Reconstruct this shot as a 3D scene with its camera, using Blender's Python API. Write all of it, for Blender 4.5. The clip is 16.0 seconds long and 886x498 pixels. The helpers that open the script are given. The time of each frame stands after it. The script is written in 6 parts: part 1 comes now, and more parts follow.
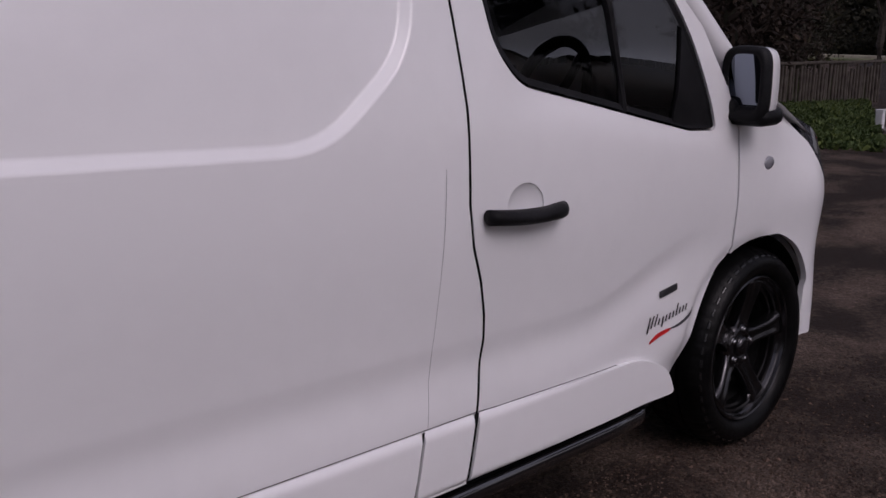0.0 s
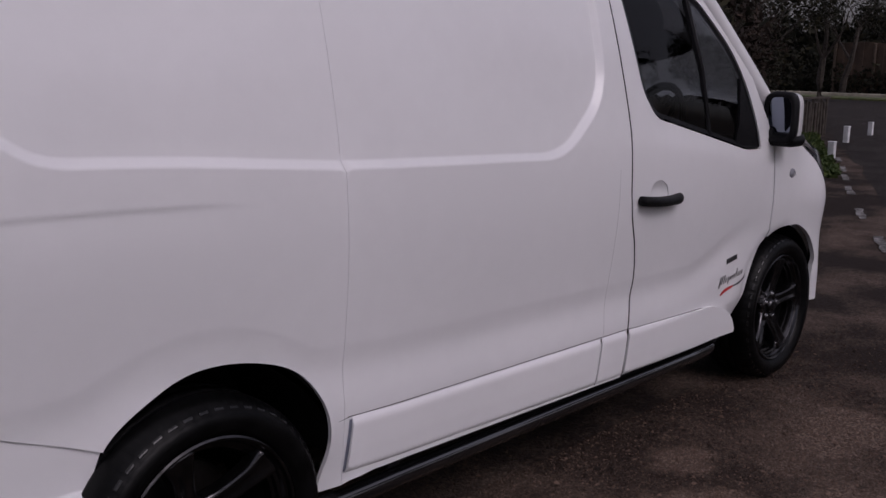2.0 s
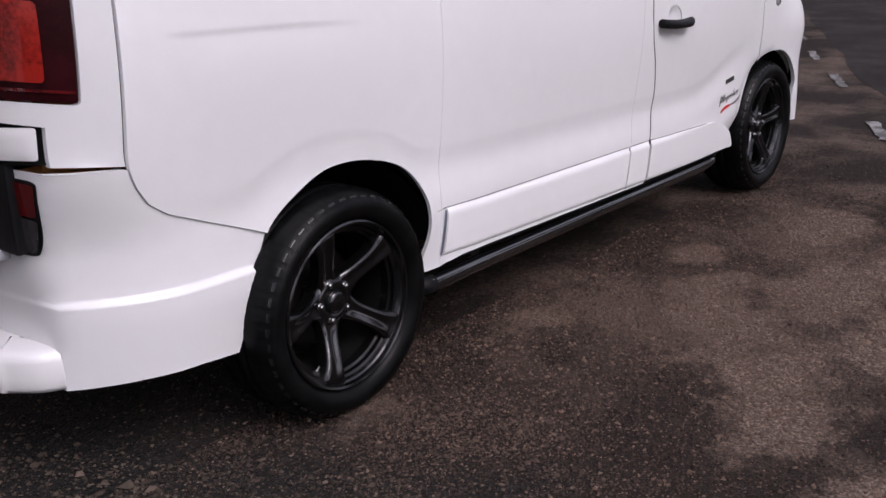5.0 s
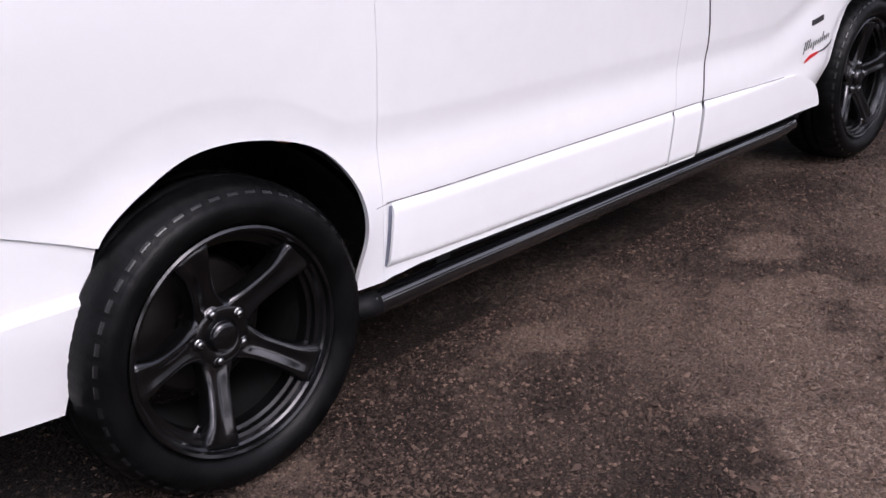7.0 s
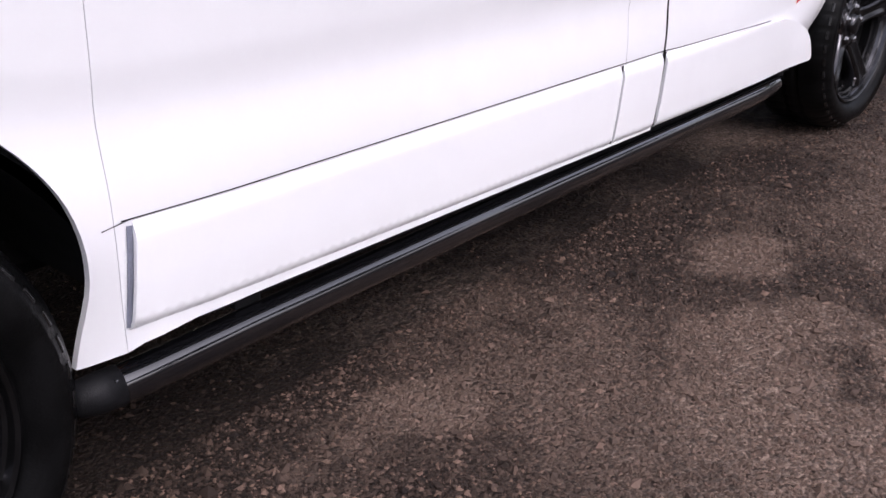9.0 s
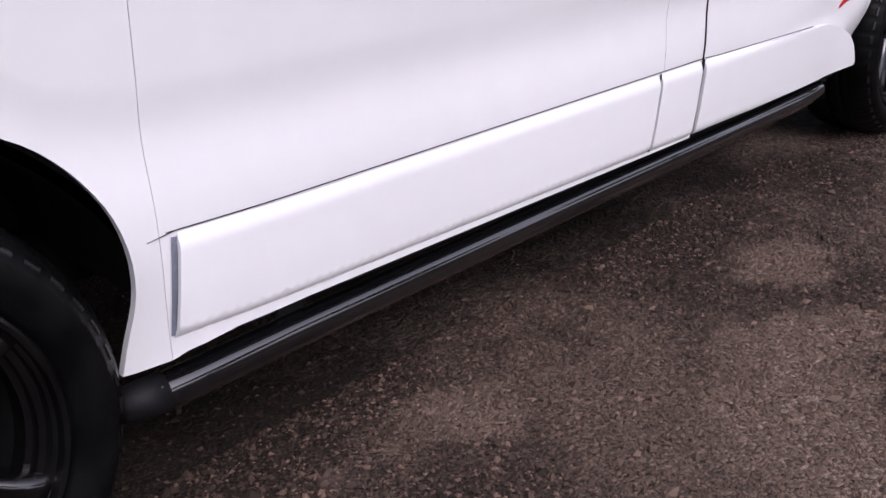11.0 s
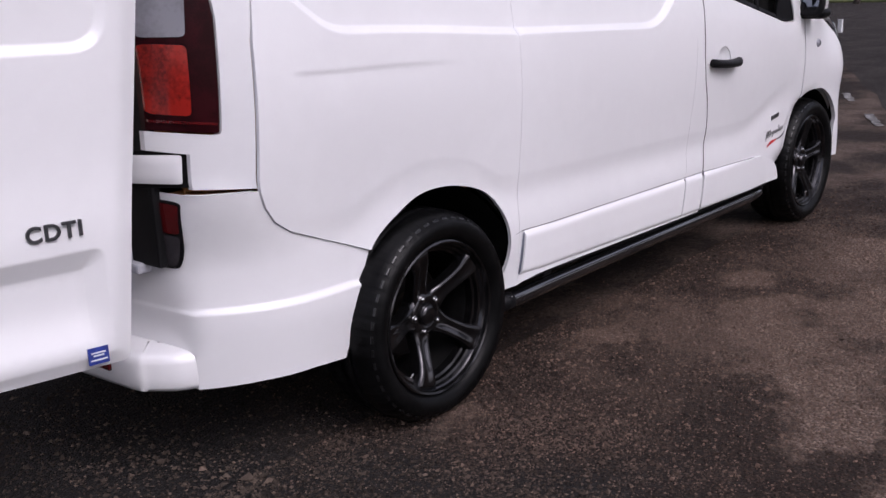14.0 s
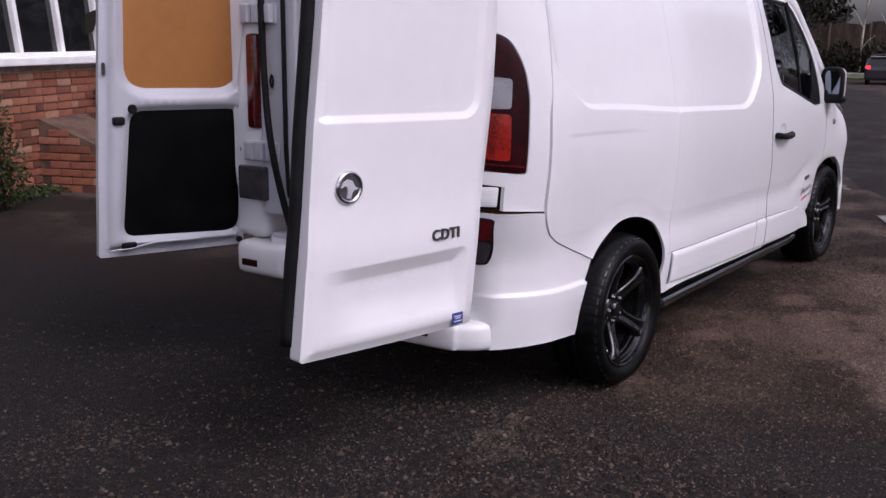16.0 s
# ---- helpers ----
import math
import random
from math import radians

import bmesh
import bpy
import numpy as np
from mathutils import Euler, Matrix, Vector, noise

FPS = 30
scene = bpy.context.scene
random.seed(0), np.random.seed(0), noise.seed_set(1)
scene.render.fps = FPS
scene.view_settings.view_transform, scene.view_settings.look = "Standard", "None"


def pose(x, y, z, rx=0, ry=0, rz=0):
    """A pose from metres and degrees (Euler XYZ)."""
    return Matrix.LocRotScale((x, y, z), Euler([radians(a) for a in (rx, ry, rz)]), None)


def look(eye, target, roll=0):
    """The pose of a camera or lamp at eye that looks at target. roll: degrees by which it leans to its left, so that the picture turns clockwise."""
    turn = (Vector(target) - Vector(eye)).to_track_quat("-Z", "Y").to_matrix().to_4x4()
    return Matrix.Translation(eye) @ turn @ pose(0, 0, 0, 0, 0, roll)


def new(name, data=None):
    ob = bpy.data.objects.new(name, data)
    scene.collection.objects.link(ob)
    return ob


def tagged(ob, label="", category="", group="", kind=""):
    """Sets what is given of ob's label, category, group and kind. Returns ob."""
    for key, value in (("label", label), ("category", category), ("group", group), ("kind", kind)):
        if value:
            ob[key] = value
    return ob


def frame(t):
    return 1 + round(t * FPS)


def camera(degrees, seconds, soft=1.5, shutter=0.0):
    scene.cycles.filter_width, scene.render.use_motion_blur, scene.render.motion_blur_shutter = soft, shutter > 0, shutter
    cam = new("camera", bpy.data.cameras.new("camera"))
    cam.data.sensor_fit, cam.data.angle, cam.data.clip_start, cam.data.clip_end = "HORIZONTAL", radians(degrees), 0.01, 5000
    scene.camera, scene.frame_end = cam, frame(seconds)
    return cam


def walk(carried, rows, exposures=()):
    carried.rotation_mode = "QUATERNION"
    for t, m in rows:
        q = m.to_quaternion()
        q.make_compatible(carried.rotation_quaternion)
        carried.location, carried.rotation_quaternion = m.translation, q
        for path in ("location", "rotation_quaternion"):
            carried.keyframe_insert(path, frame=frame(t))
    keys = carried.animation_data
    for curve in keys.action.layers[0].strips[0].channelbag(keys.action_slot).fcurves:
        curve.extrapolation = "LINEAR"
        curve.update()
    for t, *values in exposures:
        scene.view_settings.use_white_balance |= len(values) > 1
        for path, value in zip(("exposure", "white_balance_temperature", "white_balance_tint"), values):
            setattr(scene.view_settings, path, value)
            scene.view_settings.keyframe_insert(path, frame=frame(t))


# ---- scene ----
cam = camera(48.0, 16.0)
PATH = [
    (0, (0.166, -1.478, 1.387), (1.531, -0.088, 0.938), 0.5),
    (0.5, (-0.192, -1.676, 1.396), (1.187, -0.286, 0.989), 1.8),
    (1, (-0.552, -1.83, 1.404), (0.798, -0.417, 0.976), 0.8),
    (1.5, (-0.909, -1.782, 1.416), (0.503, -0.42, 1.026), 0.2),
    (2, (-1.231, -1.814, 1.453), (0.217, -0.49, 1.068), 1.0),
    (2.5, (-1.505, -1.912, 1.413), (-0.022, -0.647, 0.968), 0.2),
    (3, (-1.747, -1.922, 1.432), (-0.257, -0.681, 0.944), -0.7),
    (3.5, (-1.934, -1.861, 1.406), (-0.391, -0.707, 0.87), 0.1),
    (4, (-1.977, -1.87, 1.375), (-0.452, -0.715, 0.79), -0.3),
    (4.2, (-1.971, -1.861, 1.371), (-0.457, -0.7, 0.771), -0.7),
    (6.3, (-1.369, -1.694, 1.269), (0.024, -0.42, 0.606), -1.9),
    (6.5, (-1.25, -1.656, 1.253), (0.117, -0.363, 0.574), -2.4),
    (7, (-0.985, -1.567, 1.214), (0.331, -0.24, 0.5), -2.8),
    (7.5, (-0.751, -1.403, 1.132), (0.541, -0.064, 0.397), -3.5),
    (8, (-0.505, -1.239, 1.074), (0.762, 0.101, 0.3), -3.2),
    (8.5, (-0.264, -1.101, 1.032), (1.06, 0.158, 0.218), -1.2),
    (8.7, (-0.199, -1.048, 1.019), (1.166, 0.154, 0.187), -0.3),
    (10.8, (-0.156, -1.101, 0.948), (1.164, 0.221, 0.235), -3.2),
    (11, (-0.188, -1.072, 1.016), (1.12, 0.206, 0.206), -1.8),
    (11.5, (-0.382, -1.173, 1.054), (0.976, 0.082, 0.291), -2.0),
    (12, (-0.63, -1.38, 1.135), (0.738, -0.1, 0.436), -3.1),
    (12.5, (-0.912, -1.54, 1.178), (0.446, -0.223, 0.529), -4.7),
    (13, (-1.265, -1.671, 1.223), (0.144, -0.368, 0.66), -3.3),
    (13.5, (-1.74, -1.798, 1.283), (-0.31, -0.509, 0.738), -3.1),
    (14, (-2.21, -1.884, 1.349), (-0.744, -0.629, 0.824), -2.0),
    (14.5, (-2.837, -1.953, 1.384), (-1.267, -0.8, 0.932), -4.2),
    (15, (-3.228, -1.89, 1.442), (-1.635, -0.762, 1.008), -2.5),
    (15.5, (-3.564, -1.835, 1.457), (-1.992, -0.675, 1.026), -0.9),
    (16, (-3.86, -1.756, 1.492), (-2.271, -0.616, 1.074), 0.5),
]
EXPOSURES = [(0.0, -0.82, 6250, 29), (0.5, -0.90, 6250, 29), (1.0, -0.90, 6200, 28), (2.0, -0.96, 6200, 28), (3.0, -0.88, 6200, 27), (3.5, -0.60, 6250, 26), (4.2, -0.18, 6250, 24), (6.3, 0.40, 6100, 22), (7.0, 0.54, 6100, 22),
             (8.7, 0.66, 6100, 22), (10.8, 0.36, 6050, 24), (12.0, 0.46, 6100, 23), (13.0, 0.42, 6100, 22), (14.0, 0.14, 6100, 24), (15.0, 0.03, 6050, 26), (15.6, -0.02, 6050, 28), (16.0, 0.10, 6050, 28)]
walk(cam, [(t, look(eye, target, roll)) for t, eye, target, roll in PATH], EXPOSURES)

# ---- light: overcast sky and a wide, weak sun ----
SUN_EL, SUN_AZ = 46.0, 190.0
world = bpy.data.worlds.new("sky")
scene.world = world
world.use_nodes = True
wn, wl = world.node_tree.nodes, world.node_tree.links
wn.clear()
sky = wn.new("ShaderNodeTexSky")
sky.sky_type = 'NISHITA'
sky.sun_disc = False
sky.sun_elevation, sky.sun_rotation = radians(SUN_EL), radians(SUN_AZ)
sky.dust_density = 4.0
sky_grey = wn.new("ShaderNodeHueSaturation")
sky_grey.inputs["Saturation"].default_value = 0.35
cloud_tc = wn.new("ShaderNodeTexCoord")
cloud = wn.new("ShaderNodeTexNoise")
cloud.inputs["Scale"].default_value = 2.2
cloud.inputs["Detail"].default_value = 6.0
cloud_ramp = wn.new("ShaderNodeMapRange")
cloud_ramp.inputs["From Min"].default_value, cloud_ramp.inputs["From Max"].default_value = 0.35, 0.65
cloud_ramp.inputs["To Min"].default_value, cloud_ramp.inputs["To Max"].default_value = 0.75, 1.25
cloud_mix = wn.new("ShaderNodeVectorMath")
cloud_mix.operation = 'SCALE'
bg = wn.new("ShaderNodeBackground")
bg.inputs["Strength"].default_value = 0.15
wo = wn.new("ShaderNodeOutputWorld")
wl.new(cloud_tc.outputs["Generated"], cloud.inputs["Vector"])
wl.new(cloud.outputs["Fac"], cloud_ramp.inputs["Value"])
wl.new(sky.outputs["Color"], sky_grey.inputs["Color"])
wl.new(sky_grey.outputs["Color"], cloud_mix.inputs[0])
wl.new(cloud_ramp.outputs["Result"], cloud_mix.inputs["Scale"])
wl.new(cloud_mix.outputs["Vector"], bg.inputs["Color"])
wl.new(bg.outputs["Background"], wo.inputs["Surface"])
sun_data = bpy.data.lights.new("sun", 'SUN')
sun_data.energy, sun_data.angle, sun_data.color = 0.6, radians(35), (1.0, 0.95, 0.9)
sun = new("sun", sun_data)
_a, _e = radians(SUN_AZ), radians(SUN_EL)
sun.matrix_world = look((math.sin(_a) * math.cos(_e) * 20, math.cos(_a) * math.cos(_e) * 20, math.sin(_e) * 20), (0, 0, 0))


# ---- materials ----
def mat(name, color, rough=0.5, metal=0.0, vary=0.12, scale=8.0, bump=0.0, bump_scale=60.0, spec=0.5, coat=0.0, hue2=None, fac=(0.4, 0.6), emit=0.0, space="Object"):
    """A surface with two scales of variation in colour and an optional fine relief."""
    m = bpy.data.materials.new(name)
    m.use_nodes = True
    n, l = m.node_tree.nodes, m.node_tree.links
    b = n["Principled BSDF"]
    b.inputs["Roughness"].default_value = rough
    b.inputs["Metallic"].default_value = metal
    b.inputs["Specular IOR Level"].default_value = spec
    b.inputs["Coat Weight"].default_value = coat
    tc = n.new("ShaderNodeTexCoord")
    big = n.new("ShaderNodeTexNoise")
    big.inputs["Scale"].default_value, big.inputs["Detail"].default_value = scale, 6.0
    small = n.new("ShaderNodeTexNoise")
    small.inputs["Scale"].default_value, small.inputs["Detail"].default_value = scale * 11, 3.0
    l.new(tc.outputs[space], big.inputs["Vector"])
    l.new(tc.outputs[space], small.inputs["Vector"])
    add = n.new("ShaderNodeMath")
    add.operation = 'MULTIPLY_ADD'
    add.inputs[1].default_value = 0.35
    l.new(small.outputs["Fac"], add.inputs[0])
    l.new(big.outputs["Fac"], add.inputs[2])
    rng = n.new("ShaderNodeMapRange")
    rng.inputs["From Min"].default_value, rng.inputs["From Max"].default_value = fac[0] + 0.17, fac[1] + 0.17
    l.new(add.outputs["Value"], rng.inputs["Value"])
    mix = n.new("ShaderNodeMix")
    mix.data_type = 'RGBA'
    second = hue2 if hue2 else tuple(min(1.0, c * (1 + vary)) for c in color)
    first = color if hue2 else tuple(c * (1 - vary) for c in color)
    mix.inputs["A"].default_value = (*first, 1)
    mix.inputs["B"].default_value = (*second, 1)
    l.new(rng.outputs["Result"], mix.inputs["Factor"])
    l.new(mix.outputs["Result"], b.inputs["Base Color"])
    if emit:
        l.new(mix.outputs["Result"], b.inputs["Emission Color"])
        b.inputs["Emission Strength"].default_value = emit
    if bump:
        bn = n.new("ShaderNodeTexNoise")
        bn.inputs["Scale"].default_value, bn.inputs["Detail"].default_value = bump_scale, 4.0
        l.new(tc.outputs[space], bn.inputs["Vector"])
        bp = n.new("ShaderNodeBump")
        bp.inputs["Strength"].default_value, bp.inputs["Distance"].default_value = bump, 0.01
        l.new(bn.outputs["Fac"], bp.inputs["Height"])
        l.new(bp.outputs["Normal"], b.inputs["Normal"])
    return m


def glass_mat(name, color, rough=0.02):
    m = bpy.data.materials.new(name)
    m.use_nodes = True
    b = m.node_tree.nodes["Principled BSDF"]
    b.inputs["Base Color"].default_value = (*color, 1)
    b.inputs["Transmission Weight"].default_value = 1.0
    b.inputs["Roughness"].default_value = rough
    b.inputs["IOR"].default_value = 1.22
    return m


WHITE = mat("white_paint", (0.80, 0.80, 0.81), 0.28, vary=0.015, scale=1.5, spec=0.5, coat=0.6)
# the body's white again, with the bluish shade of the door insides in its colour
WHITE_SHADED = mat("white_paint_shaded", (0.48, 0.49, 0.53), 0.40, vary=0.02, scale=2.0)
BLACK = mat("black_plastic", (0.009, 0.009, 0.010), 0.5, vary=0.3, spec=0.14, bump=0.15, bump_scale=400)
SATIN = mat("satin_black_metal", (0.066, 0.065, 0.068), 0.17, metal=0.95, vary=0.2, scale=12)
GLOSS = mat("gloss_black_tube", (0.005, 0.005, 0.006), 0.09, vary=0.06, spec=1.0, coat=1.0)
STEEL = mat("bright_steel", (0.6, 0.6, 0.6), 0.22, metal=1.0, vary=0.1)
CHROME = mat("chrome", (0.75, 0.75, 0.76), 0.08, metal=1.0, vary=0.03)
RUBBER = mat("tyre_rubber", (0.0038, 0.0038, 0.0040), 0.34, spec=0.12, vary=0.35, scale=15, bump=0.12, bump_scale=220)
SHOULDER_GLINT = mat("shoulder_glint_rubber", (0.008, 0.008, 0.0085), 0.22, spec=0.5, vary=0.3, scale=30)
# blue-grey for the shade in the groove at the moulding's rear end
GROOVE_SHADE = mat("groove_shade", (0.17, 0.18, 0.23), 0.7, vary=0.15, scale=20)
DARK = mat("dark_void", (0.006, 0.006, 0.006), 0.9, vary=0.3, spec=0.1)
GLASS = glass_mat("tinted_glass", (0.032, 0.037, 0.040))
CABIN = mat("cabin_plastic", (0.0035, 0.0035, 0.004), 0.6, vary=0.25, spec=0.03, bump=0.2, bump_scale=250)
SEAT = mat("seat_cloth", (0.03, 0.03, 0.034), 0.9, vary=0.3, bump=0.4, bump_scale=500)
PLY = mat("plywood", (0.30, 0.118, 0.024), 0.45, hue2=(0.37, 0.155, 0.036), scale=2.0, fac=(0.3, 0.7), bump=0.1, bump_scale=90)
RED = mat("red_lens", (0.085, 0.004, 0.005), 0.15, vary=0.25, scale=20, coat=0.8)
ORANGE = mat("amber_lens", (0.20, 0.009, 0.005), 0.14, vary=0.5, scale=9, coat=0.8)
DARKRED = mat("smoked_red_lens", (0.022, 0.0025, 0.004), 0.3, vary=0.3, scale=20, coat=0.0, spec=0.15)
SMOKED = mat("smoked_clear_lens", (0.05, 0.045, 0.05), 0.12, vary=0.2, scale=12, coat=0.6)
CLEARLENS = mat("clear_lens", (0.22, 0.22, 0.245), 0.15, vary=0.12, scale=8, coat=0.8)
MIRROR = mat("mirror_glass", (0.22, 0.25, 0.31), 0.02, metal=1.0, vary=0.02)
DARKGLASS = mat("headlamp_glass", (0.05, 0.05, 0.06), 0.06, vary=0.4, scale=25, coat=1.0)
INK = mat("badge_grey", (0.07, 0.07, 0.075), 0.35, metal=0.5, vary=0.2, scale=40)
STICKER_BLUE = mat("sticker_blue", (0.03, 0.05, 0.26), 0.35, vary=0.15, scale=60)
STICKER_WHITE = mat("sticker_white", (0.65, 0.67, 0.75), 0.4, vary=0.1, scale=60)
DECAL_RED = mat("decal_red", (0.55, 0.02, 0.02), 0.35, vary=0.15, scale=60)
DECAL_GREY = mat("decal_dark_grey", (0.05, 0.05, 0.06), 0.4, vary=0.2, scale=60)


# ---- mesh helpers ----
def world_of(ob):
    m = ob.matrix_basis
    return m if ob.parent is None else world_of(ob.parent) @ ob.matrix_parent_inverse @ m


def hub(name, at, parent, label=""):
    """An empty for a part that has pieces of its own."""
    ob = new(name)
    ob.empty_display_size = 0.1
    ob.parent = parent
    ob.matrix_basis = Matrix.Translation(at)
    if label:
        tagged(ob, label)
    return ob


def part(name, bm, material, parent=None, label="", smooth=False):
    """Links a bmesh as one mesh object under a thing or a part."""
    me = bpy.data.meshes.new(name)
    bm.normal_update()
    bm.to_mesh(me)
    bm.free()
    if smooth:
        me.polygons.foreach_set("use_smooth", [True] * len(me.polygons))
    me.materials.append(material)
    ob = new(name, me)
    if parent is not None:
        ob.parent = parent
        ob.matrix_parent_inverse = world_of(parent).inverted()
    if label:
        tagged(ob, label)
    return ob


def thing(name, label, category, at=(0, 0, 0), group="", kind=""):
    ob = new(name)
    ob.empty_display_size = 0.1
    ob.matrix_basis = Matrix.Translation(at)
    return tagged(ob, label, category, group, kind)


def box(bm, c, s, bevel=0.0, rot=None, seg=2):
    """A box of size s about c, with rounded edges."""
    t = bmesh.new()
    bmesh.ops.create_cube(t, size=1.0)
    bmesh.ops.scale(t, vec=s, verts=t.verts)
    if bevel:
        bmesh.ops.bevel(t, geom=t.edges[:], offset=min(bevel, min(s) * 0.49), segments=seg, affect='EDGES', profile=0.5)
    m = Matrix.Translation(c) @ (rot.to_4x4() if rot is not None else Matrix())
    bmesh.ops.transform(t, matrix=m, verts=t.verts)
    join(bm, t)
    return bm


def join(bm, t):
    me = bpy.data.meshes.new("tmp")
    t.to_mesh(me)
    t.free()
    bm.from_mesh(me)
    bpy.data.meshes.remove(me)


def lathe(bm, profile, center, axis='y', seg=64, closed=False):
    """Turns a profile of (radius, offset along the axis) round the axis through center."""
    rings = []
    for k in range(seg):
        a = 2 * math.pi * k / seg
        ring = []
        for r, o in profile:
            if axis == 'y':
                p = (center[0] + r * math.sin(a), center[1] + o, center[2] + r * math.cos(a))
            elif axis == 'z':
                p = (center[0] + r * math.cos(a), center[1] + r * math.sin(a), center[2] + o)
            else:
                p = (center[0] + o, center[1] + r * math.cos(a), center[2] + r * math.sin(a))
            ring.append(bm.verts.new(p))
        rings.append(ring)
    n = len(profile)
    for k in range(seg):
        a, b = rings[k], rings[(k + 1) % seg]
        for i in range(n if closed else n - 1):
            j = (i + 1) % n
            bm.faces.new((a[i], a[j], b[j], b[i]))
    return bm


def tube(bm, pts, radius, seg=10, cap=True):
    """A round tube along points; radius a number or a list."""
    pts = [Vector(p) for p in pts]
    rings = []
    up = Vector((0, 0, 1))
    for i, p in enumerate(pts):
        d = (pts[min(i + 1, len(pts) - 1)] - pts[max(i - 1, 0)]).normalized()
        side = d.cross(up)
        if side.length < 1e-3:
            side = d.cross(Vector((1, 0, 0)))
        side.normalize()
        top = side.cross(d).normalized()
        r = radius[i] if isinstance(radius, (list, tuple)) else radius
        rings.append([bm.verts.new(p + r * (math.cos(2 * math.pi * k / seg) * side + math.sin(2 * math.pi * k / seg) * top)) for k in range(seg)])
    for a, b in zip(rings, rings[1:]):
        for k in range(seg):
            bm.faces.new((a[k], a[(k + 1) % seg], b[(k + 1) % seg], b[k]))
    if cap:
        bm.faces.new(rings[0][::-1])
        bm.faces.new(rings[-1])
    return bm


def smoothstep(a, b, x):
    t = min(1.0, max(0.0, (x - a) / (b - a)))
    return t * t * (3 - 2 * t)


def inside_all(pts, poly):
    """Which of the points lie inside the polygon."""
    hit = np.zeros(len(pts), bool)
    for (x1, z1), (x2, z2) in zip(poly, poly[1:] + poly[:1]):
        if z1 != z2:
            hit ^= ((z1 > pts[:, 1]) != (z2 > pts[:, 1])) & (pts[:, 0] < (x2 - x1) * (pts[:, 1] - z1) / (z2 - z1) + x1)
    return hit


def dist_all(pts, poly):
    """The distance of the points from the polygon's outline."""
    best = np.full(len(pts), 1e9)
    for (x1, z1), (x2, z2) in zip(poly, poly[1:] + poly[:1]):
        dx, dz = x2 - x1, z2 - z1
        t = np.clip(((pts[:, 0] - x1) * dx + (pts[:, 1] - z1) * dz) / (dx * dx + dz * dz + 1e-12), 0, 1)
        best = np.minimum(best, np.hypot(pts[:, 0] - x1 - t * dx, pts[:, 1] - z1 - t * dz))
    return best


def refine(poly, step):
    out = []
    for (x1, z1), (x2, z2) in zip(poly, poly[1:] + poly[:1]):
        n = max(1, int(math.ceil(math.hypot(x2 - x1, z2 - z1) / step)))
        out += [(x1 + (x2 - x1) * k / n, z1 + (z2 - z1) * k / n) for k in range(n)]
    return out


def round_poly(poly, radii, n=5):
    """Rounds the corners of a polygon; radii: one number or one for each corner."""
    out = []
    m = len(poly)
    for i in range(m):
        r = radii[i] if isinstance(radii, (list, tuple)) else radii
        p, a, b = Vector(poly[i]), Vector(poly[i - 1]), Vector(poly[(i + 1) % m])
        if r <= 0:
            out.append(tuple(p))
            continue
        da, db = (a - p), (b - p)
        r1 = min(r, da.length * 0.48, db.length * 0.48)
        s, e = p + da.normalized() * r1, p + db.normalized() * r1
        for k in range(n + 1):
            t = k / n
            out.append(tuple((1 - t) ** 2 * s + 2 * t * (1 - t) * p + t * t * e))
    return out


def inset(poly, g):
    area = sum(x1 * z2 - x2 * z1 for (x1, z1), (x2, z2) in zip(poly, poly[1:] + poly[:1]))
    s = 1.0 if area > 0 else -1.0
    out = []
    m = len(poly)
    for i in range(m):
        a, p, b = Vector(poly[i - 1]), Vector(poly[i]), Vector(poly[(i + 1) % m])
        d = ((p - a).normalized() + (b - p).normalized())
        if d.length < 1e-6:
            d = b - p
        d.normalize()
        out.append((p.x - s * d.y * g, p.y + s * d.x * g))
    return out


